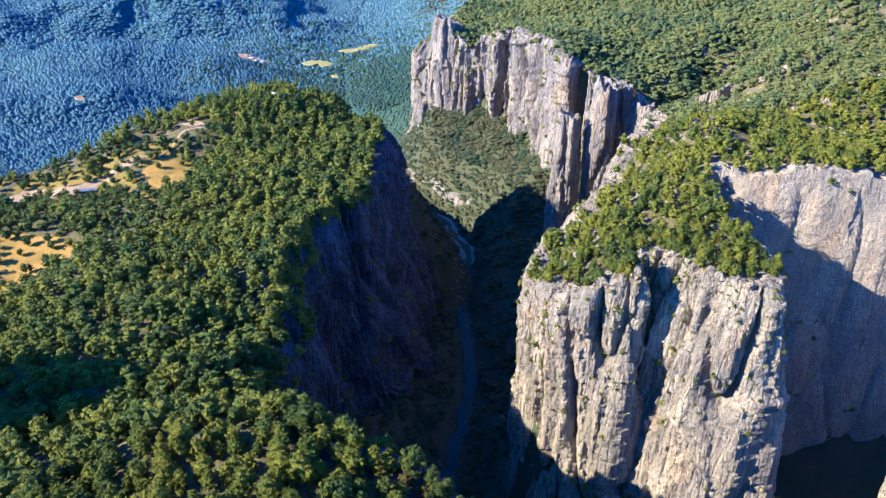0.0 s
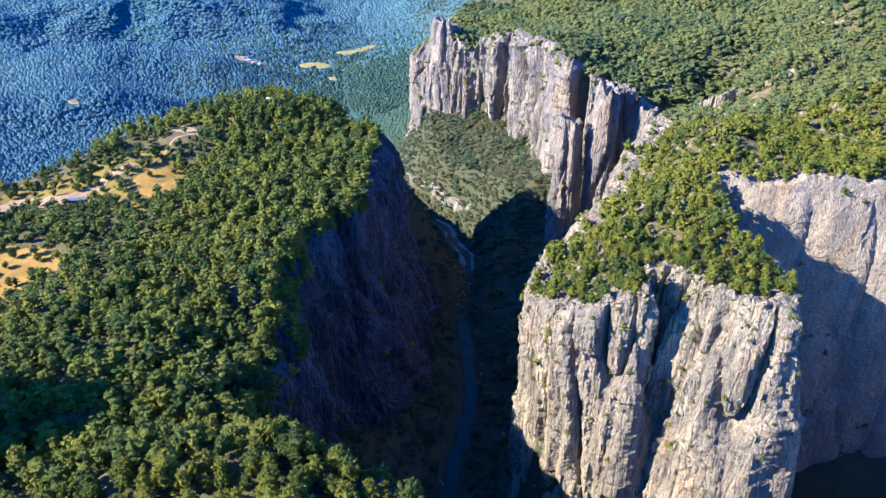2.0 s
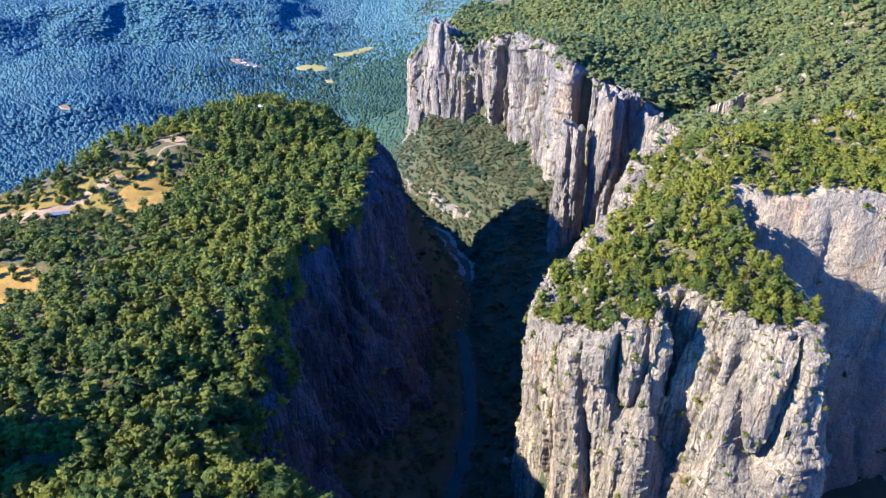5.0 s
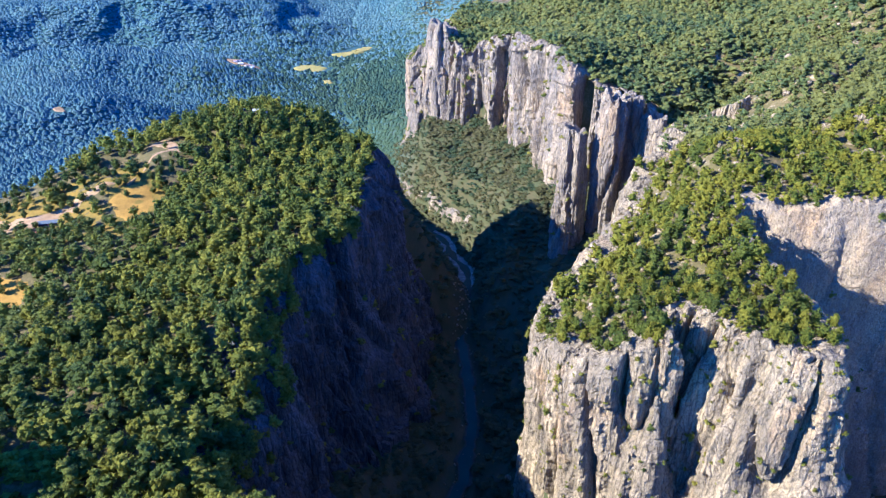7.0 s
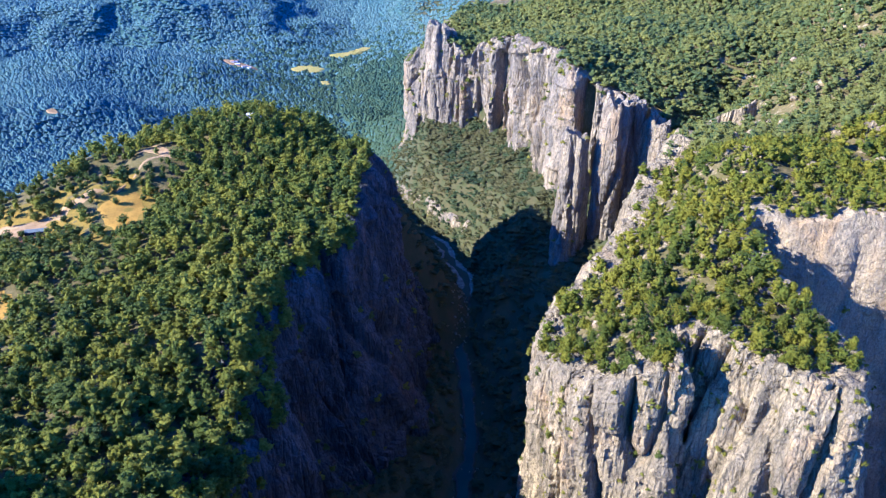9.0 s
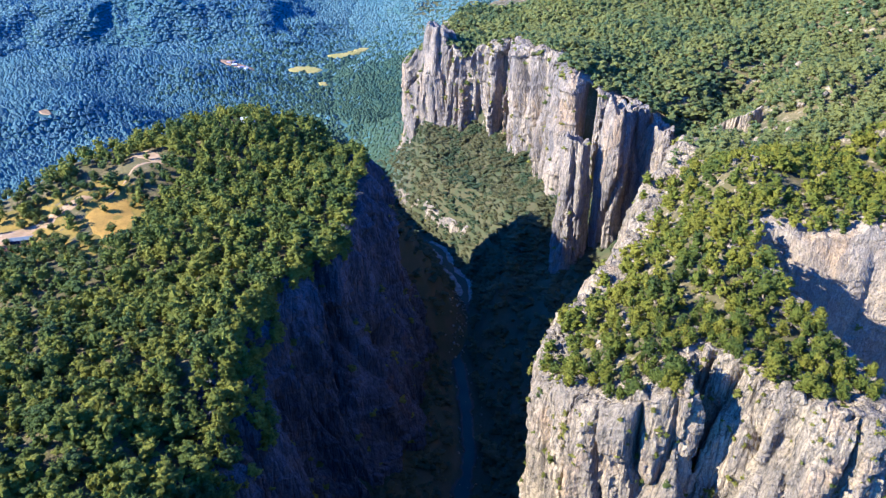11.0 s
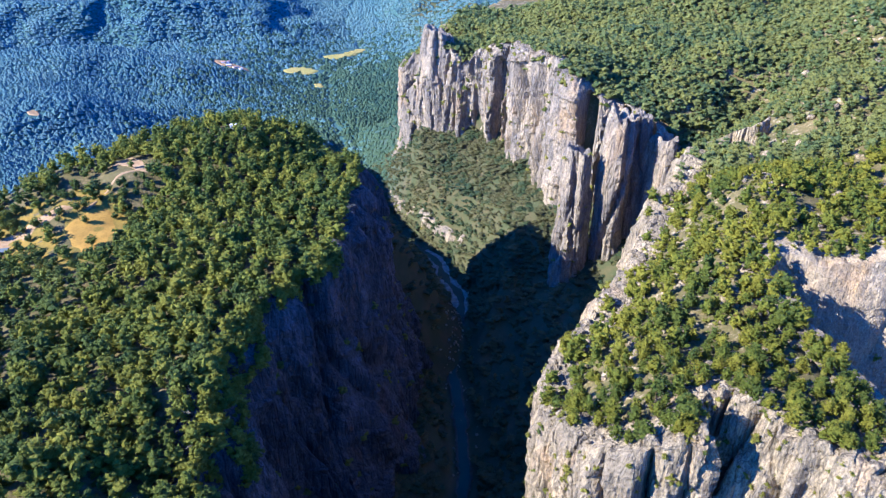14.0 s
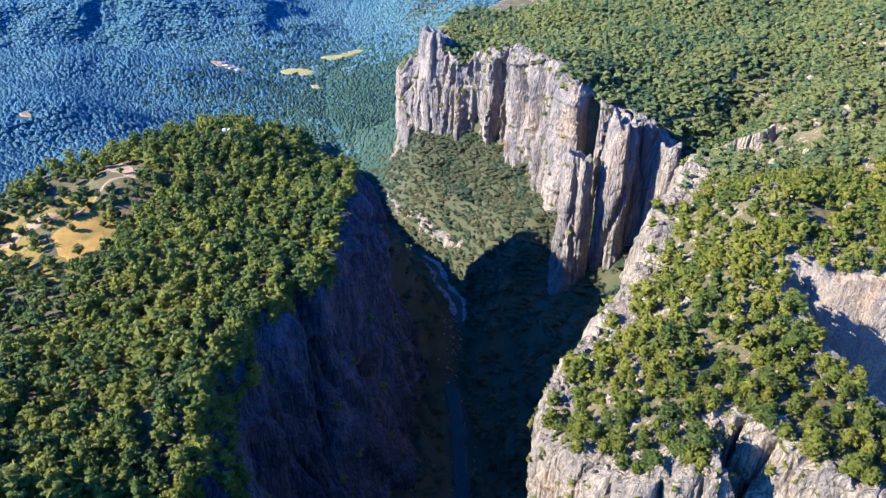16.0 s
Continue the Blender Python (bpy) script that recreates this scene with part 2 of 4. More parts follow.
def perlin(x, y, z=0.0):
    """Gradient noise, about -0.8 to 0.8."""
    x, y, z = np.broadcast_arrays(np.asarray(x, float), np.asarray(y, float), np.asarray(z, float))
    i, j, k = np.floor(x).astype(int), np.floor(y).astype(int), np.floor(z).astype(int)
    fx, fy, fz = x - i, y - j, z - k
    u, v, w = (f * f * f * (f * (f * 6 - 15) + 10) for f in (fx, fy, fz))
    out = 0
    for a in (0, 1):
        for b in (0, 1):
            for c in (0, 1):
                h = _perm[(_perm[(_perm[(i + a) % 512] + j + b) % 512] + k + c) % 512]
                g = _grad[h]
                dot = g[..., 0] * (fx - a) + g[..., 1] * (fy - b) + g[..., 2] * (fz - c)
                out = out + dot * (u if a else 1 - u) * (v if b else 1 - v) * (w if c else 1 - w)
    return out * 1.5


def fbm(x, y, z=0.0, octaves=4, gain=0.5):
    total, amp, f = 0, 1.0, 1.0
    for o in range(octaves):
        total = total + amp * perlin(x * f + 17.3 * o, y * f - 9.1 * o, np.asarray(z) * f + 3.7 * o)
        amp, f = amp * gain, f * 2.03
    return total


def cell(i, j):
    """A fixed random number from 0 to 1 for each pair of whole numbers."""
    return _perm[(_perm[np.asarray(i).astype(int) % 512] + np.asarray(j).astype(int)) % 512] / 511.0


def smooth(a, b, v):
    s = np.clip((v - a) / (b - a), 0, 1)
    return s * s * (3 - 2 * s)


def to_lines(px, py, pts, closed=False):
    """Distance from points to a polyline, and the number of the nearest segment."""
    best, seg = np.full(px.shape, 1e9), np.zeros(px.shape, int)
    for n in range(len(pts) - (0 if closed else 1)):
        (ax, ay), (bx, by) = pts[n][:2], pts[(n + 1) % len(pts)][:2]
        dx, dy = bx - ax, by - ay
        s = np.clip(((px - ax) * dx + (py - ay) * dy) / (dx * dx + dy * dy), 0, 1)
        d = np.hypot(px - ax - s * dx, py - ay - s * dy)
        near = d < best
        best[near], seg[near] = d[near], n
    return best, seg


def within(px, py, pts):
    odd = np.zeros(px.shape, bool)
    for n in range(len(pts)):
        (ax, ay), (bx, by) = pts[n][:2], pts[(n + 1) % len(pts)][:2]
        if ay != by:
            odd ^= ((ay > py) != (by > py)) & (px < (bx - ax) * (py - ay) / (by - ay) + ax)
    return odd


def blend_heights(px, py, knots, power=3.0):
    num, den = 0, 0
    for x, y, z in knots:
        w = 1 / ((px - x) ** 2 + (py - y) ** 2 + 150.0) ** (power / 2)
        num, den = num + w * z, den + w
    return num / den


def curve_through(pts, step, closed=False):
    """Catmull-Rom points along a polyline, evenly spaced."""
    p = [np.array(q, float) for q in pts]
    n, out = len(p), []
    get = (lambda i: p[i % n]) if closed else (lambda i: p[min(max(i, 0), n - 1)])
    for i in range(n if closed else n - 1):
        a, b, c, d = get(i - 1), get(i), get(i + 1), get(i + 2)
        for s in np.linspace(0, 1, 24, endpoint=False):
            out.append(0.5 * (2 * b + (c - a) * s + (2 * a - 5 * b + 4 * c - d) * s * s + (3 * b - a - 3 * c + d) * s ** 3))
    out.append(get(0) if closed else p[-1])
    out = np.array(out)
    run = np.concatenate([[0], np.cumsum(np.linalg.norm(np.diff(out, axis=0), axis=1))])
    at = np.linspace(0, run[-1], max(int(run[-1] / step), 3))
    return np.stack([np.interp(at, run, out[:, k]) for k in range(out.shape[1])], 1), at


def mesh_of(name, verts, faces, mat, shade=True):
    """A mesh from arrays of vertices and of triangles or quads."""
    verts, faces = np.asarray(verts, np.float32), np.asarray(faces, np.int32)
    me = bpy.data.meshes.new(name)
    k = faces.shape[1]
    me.vertices.add(len(verts))
    me.vertices.foreach_set("co", verts.ravel())
    me.loops.add(faces.size)
    me.loops.foreach_set("vertex_index", faces.ravel())
    me.polygons.add(len(faces))
    me.polygons.foreach_set("loop_start", np.arange(0, faces.size, k, dtype=np.int32))
    me.polygons.foreach_set("use_smooth", np.full(len(faces), shade))
    me.update(calc_edges=True)
    me.materials.append(mat)
    return me


def grid_faces(rows, cols, wrap=False):
    i = np.arange(rows - 1)[:, None]
    j = np.arange(cols if wrap else cols - 1)[None, :]
    k = (j + 1) % cols
    return np.stack([i * cols + j, i * cols + k, (i + 1) * cols + k, (i + 1) * cols + j], -1).reshape(-1, 4)


def part(name, me, parent, label=""):
    ob = new(name, me)
    ob.parent = parent
    if label:
        ob["label"] = label
    return ob


# ---------------------------------------------------------------- the plan
RIVER = [(-250, 2600), (-260, 2150), (-180, 1850), (-230, 1600), (-190, 1300), (-110, 1050), (-70, 900), (-38, 835), (-12, 796), (4, 778),
         (12, 741), (29, 700), (25, 653), (18, 595), (21, 544), (24, 491), (22, 444), (8, 380), (2, 337), (-4, 250), (-8, 100), (-6, -300), (0, -900)]
# wooded tableland west of the canyon; the first stretch is the cliff along the canyon
MESA_RIM = [(40, -300), (44, 60), (28, 154), (-8, 190), (-47, 209), (-76, 231), (-85, 254), (-89, 285), (-92, 318), (-96, 360), (-92, 398), (-76, 428),
            (-60, 445), (-54, 490), (-52, 545), (-54, 595), (-60, 630), (-78, 652), (-112, 662), (-175, 658), (-235, 630)]
MESA = MESA_RIM + [(-272, 595), (-310, 552), (-355, 528), (-440, 512), (-560, 480), (-700, 300), (-700, -300)]
MESA_KNOTS = [(-158, 625, 258), (-214, 570, 249), (-212, 502, 227), (-274, 484, 219), (-248, 544, 238), (-60, 450, 235), (-96, 318, 222), (-92, 390, 233), (-103, 340, 238),
              (-180, 400, 224), (-265, 369, 208), (-340, 490, 212), (-200, 321, 227), (-150, 290, 232), (-101, 301, 219), (-85, 257, 212), (-145, 253, 231), (-104, 245, 236), (-179, 254, 238), (-178, 235, 226),
              (-87, 236, 229), (-147, 205, 229), (-114, 204, 240), (-81, 208, 242), (-53, 196, 242), (-28, 190, 237), (12, 172, 232), (-200, 212, 220), (-70, 600, 238), (-110, 645, 248), (-62, 628, 228), (-100, 140, 232),
              (-30, 90, 228), (-250, 120, 205), (-260, 290, 222), (-500, 400, 190), (-600, 0, 190), (-60, 540, 238), (-140, 480, 238), (-78, 650, 222), (-180, 650, 254)]
# wooded upland east of the canyon, with the free-standing prow in front
EAST_RIM = [(186, 575), (172, 540), (158, 512), (146, 500), (134, 488), (122, 455), (104, 419), (92, 398), (76, 380), (61, 358), (53, 344), (47, 326), (50, 303), (58, 288),
            (69, 277), (82, 271), (91, 268), (95, 291), (106, 292), (114, 274), (121, 262), (134, 251), (147, 253), (155, 275), (158, 305), (156, 340), (155, 372), (166, 380),
            (180, 369), (215, 361), (253, 354), (300, 335), (380, 250), (420, 100)]
FAR_RIM = [(240, 1500), (90, 1300), (45, 1180), (20, 1120), (-2, 1058), (-24, 1038), (-36, 1012), (-28, 992), (-6, 975), (18, 958), (50, 935), (80, 905), (94, 890), (100, 850), (118, 800), (126, 765), (128, 738), (142, 730), (158, 722),
           (176, 712), (196, 698), (214, 672)]
EAST = EAST_RIM + [(460, -300), (2500, -300), (2500, 2200), (900, 1900), (300, 1600)] + FAR_RIM + [(228, 650), (208, 612)]
EAST_KNOTS = [(56, 288, 248), (68, 279, 260), (82, 273, 268), (91, 272, 276), (112, 278, 279), (126, 264, 277), (143, 258, 279), (45, 328, 234), (75, 378, 242), (110, 330, 263), (140, 330, 273), (152, 365, 276),
              (104, 418, 251), (131, 492, 260), (168, 384, 284), (215, 363, 290), (180, 443, 292), (220, 610, 258), (313, 599, 305), (331, 506, 300), (253, 358, 287),
              (400, 350, 312), (480, 800, 335), (172, 536, 266), (120, 455, 256), (110, 300, 271)]
FAR_KNOTS = [(92, 892, 270), (124, 800, 282), (136, 740, 274), (158, 722, 256), (176, 712, 250), (196, 698, 248), (212, 680, 238), (2, 980, 252), (14, 962, 250), (-16, 982, 240), (-33, 1005, 222), (20, 957, 252), (42, 942, 230), (58, 930, 258), (74, 916, 268), (100, 850, 276), (250, 900, 278), (200, 1100, 283),
             (90, 1200, 258), (400, 1100, 325), (900, 1000, 400), (900, 400, 390), (600, 200, 330), (340, 800, 284), (270, 740, 258), (40, 1120, 255), (-28, 1036, 214), (600, 1600, 330), (1500, 900, 480)]
GULLY = [(-4, 235), (70, 196), (170, 190), (226, 240), (205, 300), (176, 345)]
RAVINE = [(214, 630), (238, 662), (285, 720), (345, 800), (420, 900)]


def river_z(y):
    return 55 + 0.004 * np.maximum(y - 800, 0)


def ridges(x, y):
    """Wooded hills of the valley: flat-topped spurs with steep ends and gullied flanks."""
    z = 0
    gully = 0.12 * fbm(x / 140, y / 140, 3.0, 2) + 0.07 * np.abs(perlin(x / 55, y / 75, 8.0))
    for cx, cy, high, rx, ry, turn, steep in ((-700, 2040, 66, 500, 380, 8, 0.75), (-640, 1130, 32, 240, 130, 14, 0.9), (-650, 1440, 34, 420, 140, 4, 0.8), (-1150, 1750, 70, 560, 260, 8, 0.8),
                                              (-330, 2900, 130, 620, 330, 0, 0.8), (-1500, 2700, 170, 800, 480, 5, 0.8), (180, 2350, 140, 380, 560, 0, 0.8), (-150, 1230, 18, 150, 80, -20, 0.9),
                                              (-420, 1010, 20, 130, 60, 20, 0.7)):
        c, s = math.cos(radians(turn)), math.sin(radians(turn))
        u, v = ((x - cx) * c + (y - cy) * s) / rx, (-(x - cx) * s + (y - cy) * c) / ry
        z = z + high * smooth(1.0, 1.0 - steep, np.sqrt(u * u + v * v) + gully)
    return z


def low_ground(x, y):
    """Canyon floor, scree slopes and the wooded valley beyond."""
    d, _ = to_lines(x, y, RIVER)
    d = np.minimum(d, to_lines(x, y, GULLY)[0] + 14)
    bank = np.maximum(d - 9, 0)
    canyon = 0.62 * bank + 0.12 * np.minimum(bank, 60) + fbm(x / 60, y / 60) * np.clip(bank / 5, 0, 8)
    out = smooth(850, 1100, y) * smooth(120, -60, x) + smooth(-150, -420, x)
    out = np.clip(out, 0, 1)
    hills = np.minimum(bank, 260) * 0.09
    ridge = 1 - np.abs(perlin(x / 620 + 3.1, y / 430 + 0.6))
    hills = hills + smooth(60, 520, d) * (34 * ridge ** 2 + 14 * fbm(x / 190, y / 190, 2.0)) + 0.07 * np.maximum(y - 1900, 0)
    z = river_z(y) + np.where(d < 9, -1.5, 0) + np.minimum(canyon, 104 + 8 * fbm(x / 40, y / 40)) * (1 - out) + (hills + ridges(x, y)) * out
    apron = 158 - 0.5 * to_lines(x, y, FAR_RIM[4:20])[0] + 4 * fbm(x / 25, y / 25)       # scree banked against the far wall
    return np.maximum(z, np.minimum(apron, river_z(y) - 6 + (1.7 - 0.9 * smooth(950, 1060, y)) * bank))


def nose(x, y):
    """The rocky spur in which the tableland ends."""
    crest = blend_heights(x, y, [(-60, 632, 212), (-52, 652, 178), (-38, 690, 130), (-24, 730, 86), (-13, 762, 60)], 4)
    d, _ = to_lines(x, y, [(-72, 632), (-54, 650), (-38, 690), (-24, 730), (-14, 760)])
    return crest - 1.25 * np.maximum(d - 4, 0)


def mesa_top(x, y):
    z = blend_heights(x, y, MESA_KNOTS) + 3.0 * fbm(x / 55, y / 55, 5.0, 3)
    d, _ = to_lines(x, y, [(-90, 236), (-135, 229), (-178, 236), (-240, 226)])
    shade_hill = 128 * np.exp(-((x + 335) / np.where(x > -335, 42.0, 170.0)) ** 2 - ((y - 206) / np.where(y > 206, 27.0, 60.0)) ** 2)     # an unseen rise added in the west to throw shade over the gully
    return z + shade_hill - 7 * np.exp(-(d / 14.0) ** 2)


def east_top(x, y):
    z = blend_heights(x, y, EAST_KNOTS + FAR_KNOTS) + 4.0 * fbm(x / 60, y / 60, 9.0, 4) * smooth(330, 450, y)
    d, _ = to_lines(x, y, RAVINE)
    return z - 27 * np.exp(-(d / 33.0) ** 2) * smooth(900, 700, y)


def table(x, y, ring, cliffs, top, inset, soft):
    d, seg = to_lines(x, y, ring, True)
    d = np.where(within(x, y, ring), -d, d)
    steep = np.isin(seg, cliffs)
    z = top(x, y)
    drop = np.where(steep, 9.0 * np.maximum(d + inset, 0), soft * np.maximum(d, 0))
    return z - drop


MESA_CLIFFS = list(range(len(MESA_RIM) - 1))
EAST_CLIFFS = list(range(len(EAST_RIM) - 1)) + list(range(len(EAST_RIM) + 5, len(EAST_RIM) + 8 + len(FAR_RIM)))


def ground_z(x, y, inset=0.0):
    x, y = np.asarray(x, float), np.asarray(y, float)
    z = np.maximum(low_ground(x, y), nose(x, y))
    z = np.maximum(z, table(x, y, MESA, MESA_CLIFFS, mesa_top, inset, 0.62))
    return np.maximum(z, table(x, y, EAST, EAST_CLIFFS, east_top, inset, 0.8))


# ---------------------------------------------------------------- ground
def spread(stops):
    """Grid lines: (from, to, step) stretches end to end."""
    out = []
    for a, b, s in stops:
        out += list(np.linspace(a, b, max(int(round((b - a) / s)), 1), endpoint=False))
    return np.array(out + [stops[-1][1]])


gx = spread([(-5200, -2400, 200), (-2400, -1300, 30), (-1300, -700, 15), (-700, -360, 9), (-360, 430, 4.6), (430, 900, 16), (900, 5200, 240)])
gy = spread([(-2600, -200, 200), (-200, 120, 20), (120, 1000, 5.0), (1000, 1500, 11), (1500, 2300, 14), (2300, 2900, 24), (2900, 5200, 120)])
GX, GY = np.meshgrid(gx, gy)
GZ = ground_z(GX, GY, 12.0)
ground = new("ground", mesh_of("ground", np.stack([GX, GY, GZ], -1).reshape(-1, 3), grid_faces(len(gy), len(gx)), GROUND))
tagged(ground, "brown forest floor with pale stones under the trees", "ground", kind="structure")


# ---------------------------------------------------------------- cliffs
def cliff(name, rim, top, mat, label, step=1.6, side=1, closed=False, batter=0.14, relief=1.0, drop=None, seed=0.0, lip=22.0, base=None, stretch=1.0, push=0.0, fold=0.0, reach=12.0, clefts=(), jag=0.0):
    """A fluted rock wall hung from a rim line, with a lip that laps over the ground behind it. side 1: the open side is to the right of the line."""
    line, run = curve_through(rim, step, closed)
    if closed:
        line, run = line[:-1], run[:-1]
    tang = np.gradient(line[:, :2], axis=0) if not closed else (np.roll(line[:, :2], -1, 0) - np.roll(line[:, :2], 1, 0))
    for _ in range(2):
        tang = (np.roll(tang, 1, 0) + tang * 2 + np.roll(tang, -1, 0)) if closed else np.stack([np.convolve(np.pad(tang[:, k], 2, "edge"), np.ones(5) / 5, "valid") for k in (0, 1)], 1)
    tang /= np.linalg.norm(tang, axis=1)[:, None]
    out = side * np.stack([tang[:, 1], -tang[:, 0]], 1)
    x, y = line[:, 0], line[:, 1]
    ztop = top(x, y) if callable(top) else np.full(len(x), float(top))
    ztop = ztop + jag * (np.abs(perlin(run / 11, seed + 6.5)) - 0.25) + 0.6 * jag * (cell(np.floor(run / 7.1), np.floor(run * 0) + 33) - 0.5) + 1.5 * perlin(run / 9, seed + 0.5) + 2.0 * perlin(run / 24, seed + 1.5) + relief * 2.4 * (cell(np.floor(run / 4.3), np.floor(run * 0) + 77) - 0.5)
    foot = low_ground(x + out[:, 0] * reach, y + out[:, 1] * reach) if base is None else np.full(len(x), float(base))
    deep = np.maximum(ztop - foot + 8, 14) if drop is None else np.full(len(x), float(drop))
    rows = int(np.max(deep) / step)
    caps = 9
    V = []
    for r in range(-caps, rows + 1):
        if r < 0:                                    # the lip, from behind to the edge
            f = -r / caps
            off = -lip * f
            px, py = x + out[:, 0] * off, y + out[:, 1] * off
            pz = (top(px, py) if callable(top) else ztop) + (ztop - (top(x, y) if callable(top) else ztop)) * (1 - f)
            pz = pz + (1.6 * perlin(px / 5, py / 5, seed) + 1.5 * cell(np.floor(px / 2.6), np.floor(py / 2.6))) * (1 - f) * min(1, 6 * f) - 3.0 * f ** 2
            d = np.zeros(len(x))
        else:
            s = r / rows
            dz = s * deep
            pz = ztop - dz
            warp = 1.5 * perlin(run / 30, pz / 55, seed + 4) + 0.5 * perlin(run / 4, pz / 6, seed + 5)
            u = (run + warp) / stretch
            q = pz + 1.2 * perlin(run / 5, pz / 7, seed + 9)
            wide = 1.6 * perlin(u / 34, pz / 170, seed) + 6.5 * (np.abs(perlin(u / 18, pz / 150, seed + 2)) - 0.2)
            mid = 3.6 * (np.abs(perlin(u / 6.6, pz / 60, seed + 6)) - 0.2)
            for w, tall, amp in ((8.7, 55, 2.4), (3.9, 16, 1.3), (1.6, 5, 0.8)):
                stack = np.floor(u / w + seed)
                mid = mid + amp * (cell(stack + 31 * w, np.floor(q / (tall * (0.6 + 0.9 * cell(stack, stack * 0 + 3))) + 9 * cell(stack, stack * 0 + 5))) - 0.5)
            crack = np.exp(-np.abs(perlin(u / 15.0, pz / 140, seed + 11)) * 15) * (0.6 + 0.9 * np.abs(perlin(u / 30, pz / 28, seed + 12)))
            ledge = np.maximum(perlin(u / 16, pz / 6.5, seed + 14), 0) ** 2
            edge = min(1.0, 0.35 + dz.mean() / 12)
            d = (batter(x) if callable(batter) else batter) * dz + relief * edge * (wide + mid - 7.5 * crack + 2.6 * ledge + 1.2) + 0.35 * perlin(u / 1.1, pz / 1.8, seed + 20) + push * edge
            if fold:                                 # buttresses and recesses
                d = d + fold * edge * np.tanh(5 * perlin((run + 4 * warp) / 21, pz / 110, seed + 40))
            for cx, cy, half, deep_in, start in clefts:      # deep shadowed clefts between buttresses
                at = run[np.argmin((x - cx) ** 2 + (y - cy) ** 2)]
                d = d - deep_in * np.exp(-(np.abs(run + 1.5 * warp - at) / half) ** 3) * smooth(start - 3, start + 9, dz)
            px, py = x + out[:, 0] * d, y + out[:, 1] * d
            pz = pz + 0.5 * perlin(u / 2.4, pz / 3.0, seed + 30) * edge
        V.append(np.stack([px, py, pz], 1))
    if closed:                                       # the top closes over the middle
        V.insert(0, np.repeat(V[0].mean(0)[None], len(x), 0))
    V = np.array(V)
    faces = grid_faces(V.shape[0], V.shape[1], closed)
    if side < 0:
        faces = faces[:, ::-1]
    ob = new(name, mesh_of(name, V.reshape(-1, 3), faces, mat, False))
    tagged(ob, label, "cliff", kind="structure")
    return V, out


CLIFFS = {}
CLIFFS["prow"] = cliff("cliff_prow", EAST_RIM[8:25], east_top, ROCK, "pale fluted limestone cliff face with dark cracks and shrubs", 0.8, 1, seed=2.0, batter=lambda x: 0.02 + 0.13 * smooth(60, 115, x), relief=1.35, stretch=1.2)
CLIFFS["east"] = cliff("cliff_east", [(214, 668), (228, 650), (208, 612)] + EAST_RIM[:9], east_top, ROCK, "pale broken limestone rim above the canyon", 1.5, 1, seed=12.0, jag=5.0, relief=1.3)
CLIFFS["side"] = cliff("cliff_side", EAST_RIM[24:], east_top, SMOOTH_ROCK, "smooth cream limestone wall with ochre scars", 1.5, 1, seed=23.0, relief=0.42, batter=0.08, stretch=2.6, jag=5.0)
CLIFFS["far"] = cliff("cliff_far", FAR_RIM[3:], east_top, GREY_ROCK, "tall grey and cream fluted limestone wall", 1.6, 1, seed=34.0, relief=1.5, batter=0.05, stretch=1.8, push=5.0, fold=6.0, jag=7.0,
                      clefts=((-10, 978, 3, 7, 6), (34, 947, 3, 8, 0), (56, 930, 4, 10, 0), (82, 903, 4, 16, 14), (96, 870, 3.5, 12, 4), (110, 822, 4, 12, 0), (125, 770, 5, 16, 8), (150, 726, 6.5, 24, 0), (176, 712, 8, 24, 0), (200, 693, 5, 16, 0)))
CLIFFS["mesa"] = cliff("cliff_mesa", MESA_RIM[2:], mesa_top, SHADE_TONED_ROCK, "reddish grey limestone wall above the river with shade put into its colour", 1.9, 1, seed=45.0, relief=2.1, batter=0.26, stretch=1.9, reach=36.0, fold=6.0)
CLIFFS["pinnacle"] = cliff("rock_pinnacle", [(117, 652), (112, 641), (116, 632), (126, 630), (132, 637), (130, 650)], lambda x, y: 237 + 4 * perlin(x / 6, y / 6, 2.0) + 0.4 * (122 - x), GREY_ROCK, "free-standing cream limestone pinnacle",
                           1.1, 1, True, 0.04, 0.8, seed=56.0, lip=6.0, base=85, jag=6.0)
CLIFFS["tower"] = cliff("rock_tower", [(-6, 1000), (-11, 986), (-5, 970), (8, 964), (20, 970), (24, 984), (12, 999)],
                        lambda x, y: 272 + 3 * perlin(x / 9, y / 9, 3.0) - 0.45 * np.maximum(x - 2, 0), GREY_ROCK, "blunt cream limestone tower at the end of the wall",
                        1.3, 1, True, 0.13, 0.9, seed=78.0, lip=8.0, base=125)
CLIFFS["outcrop"] = cliff("cliff_outcrop", [(214, 624), (219, 610), (228, 601), (242, 598), (256, 603)], lambda x, y: east_top(x, y) + 15, ROCK, "jointed pale limestone outcrop on the wooded slope",
                          0.9, 1, drop=32, seed=89.0, relief=0.5, lip=9.0)
CLIFFS["buttress"] = cliff("rock_buttress", [(223, 240), (217, 228), (223, 216), (237, 212), (249, 222), (245, 238)], 204, ROCK, "low cream limestone buttress in the side gully",
                           1.5, 1, True, 0.1, 0.7, seed=91.0, lip=10.0, base=50)
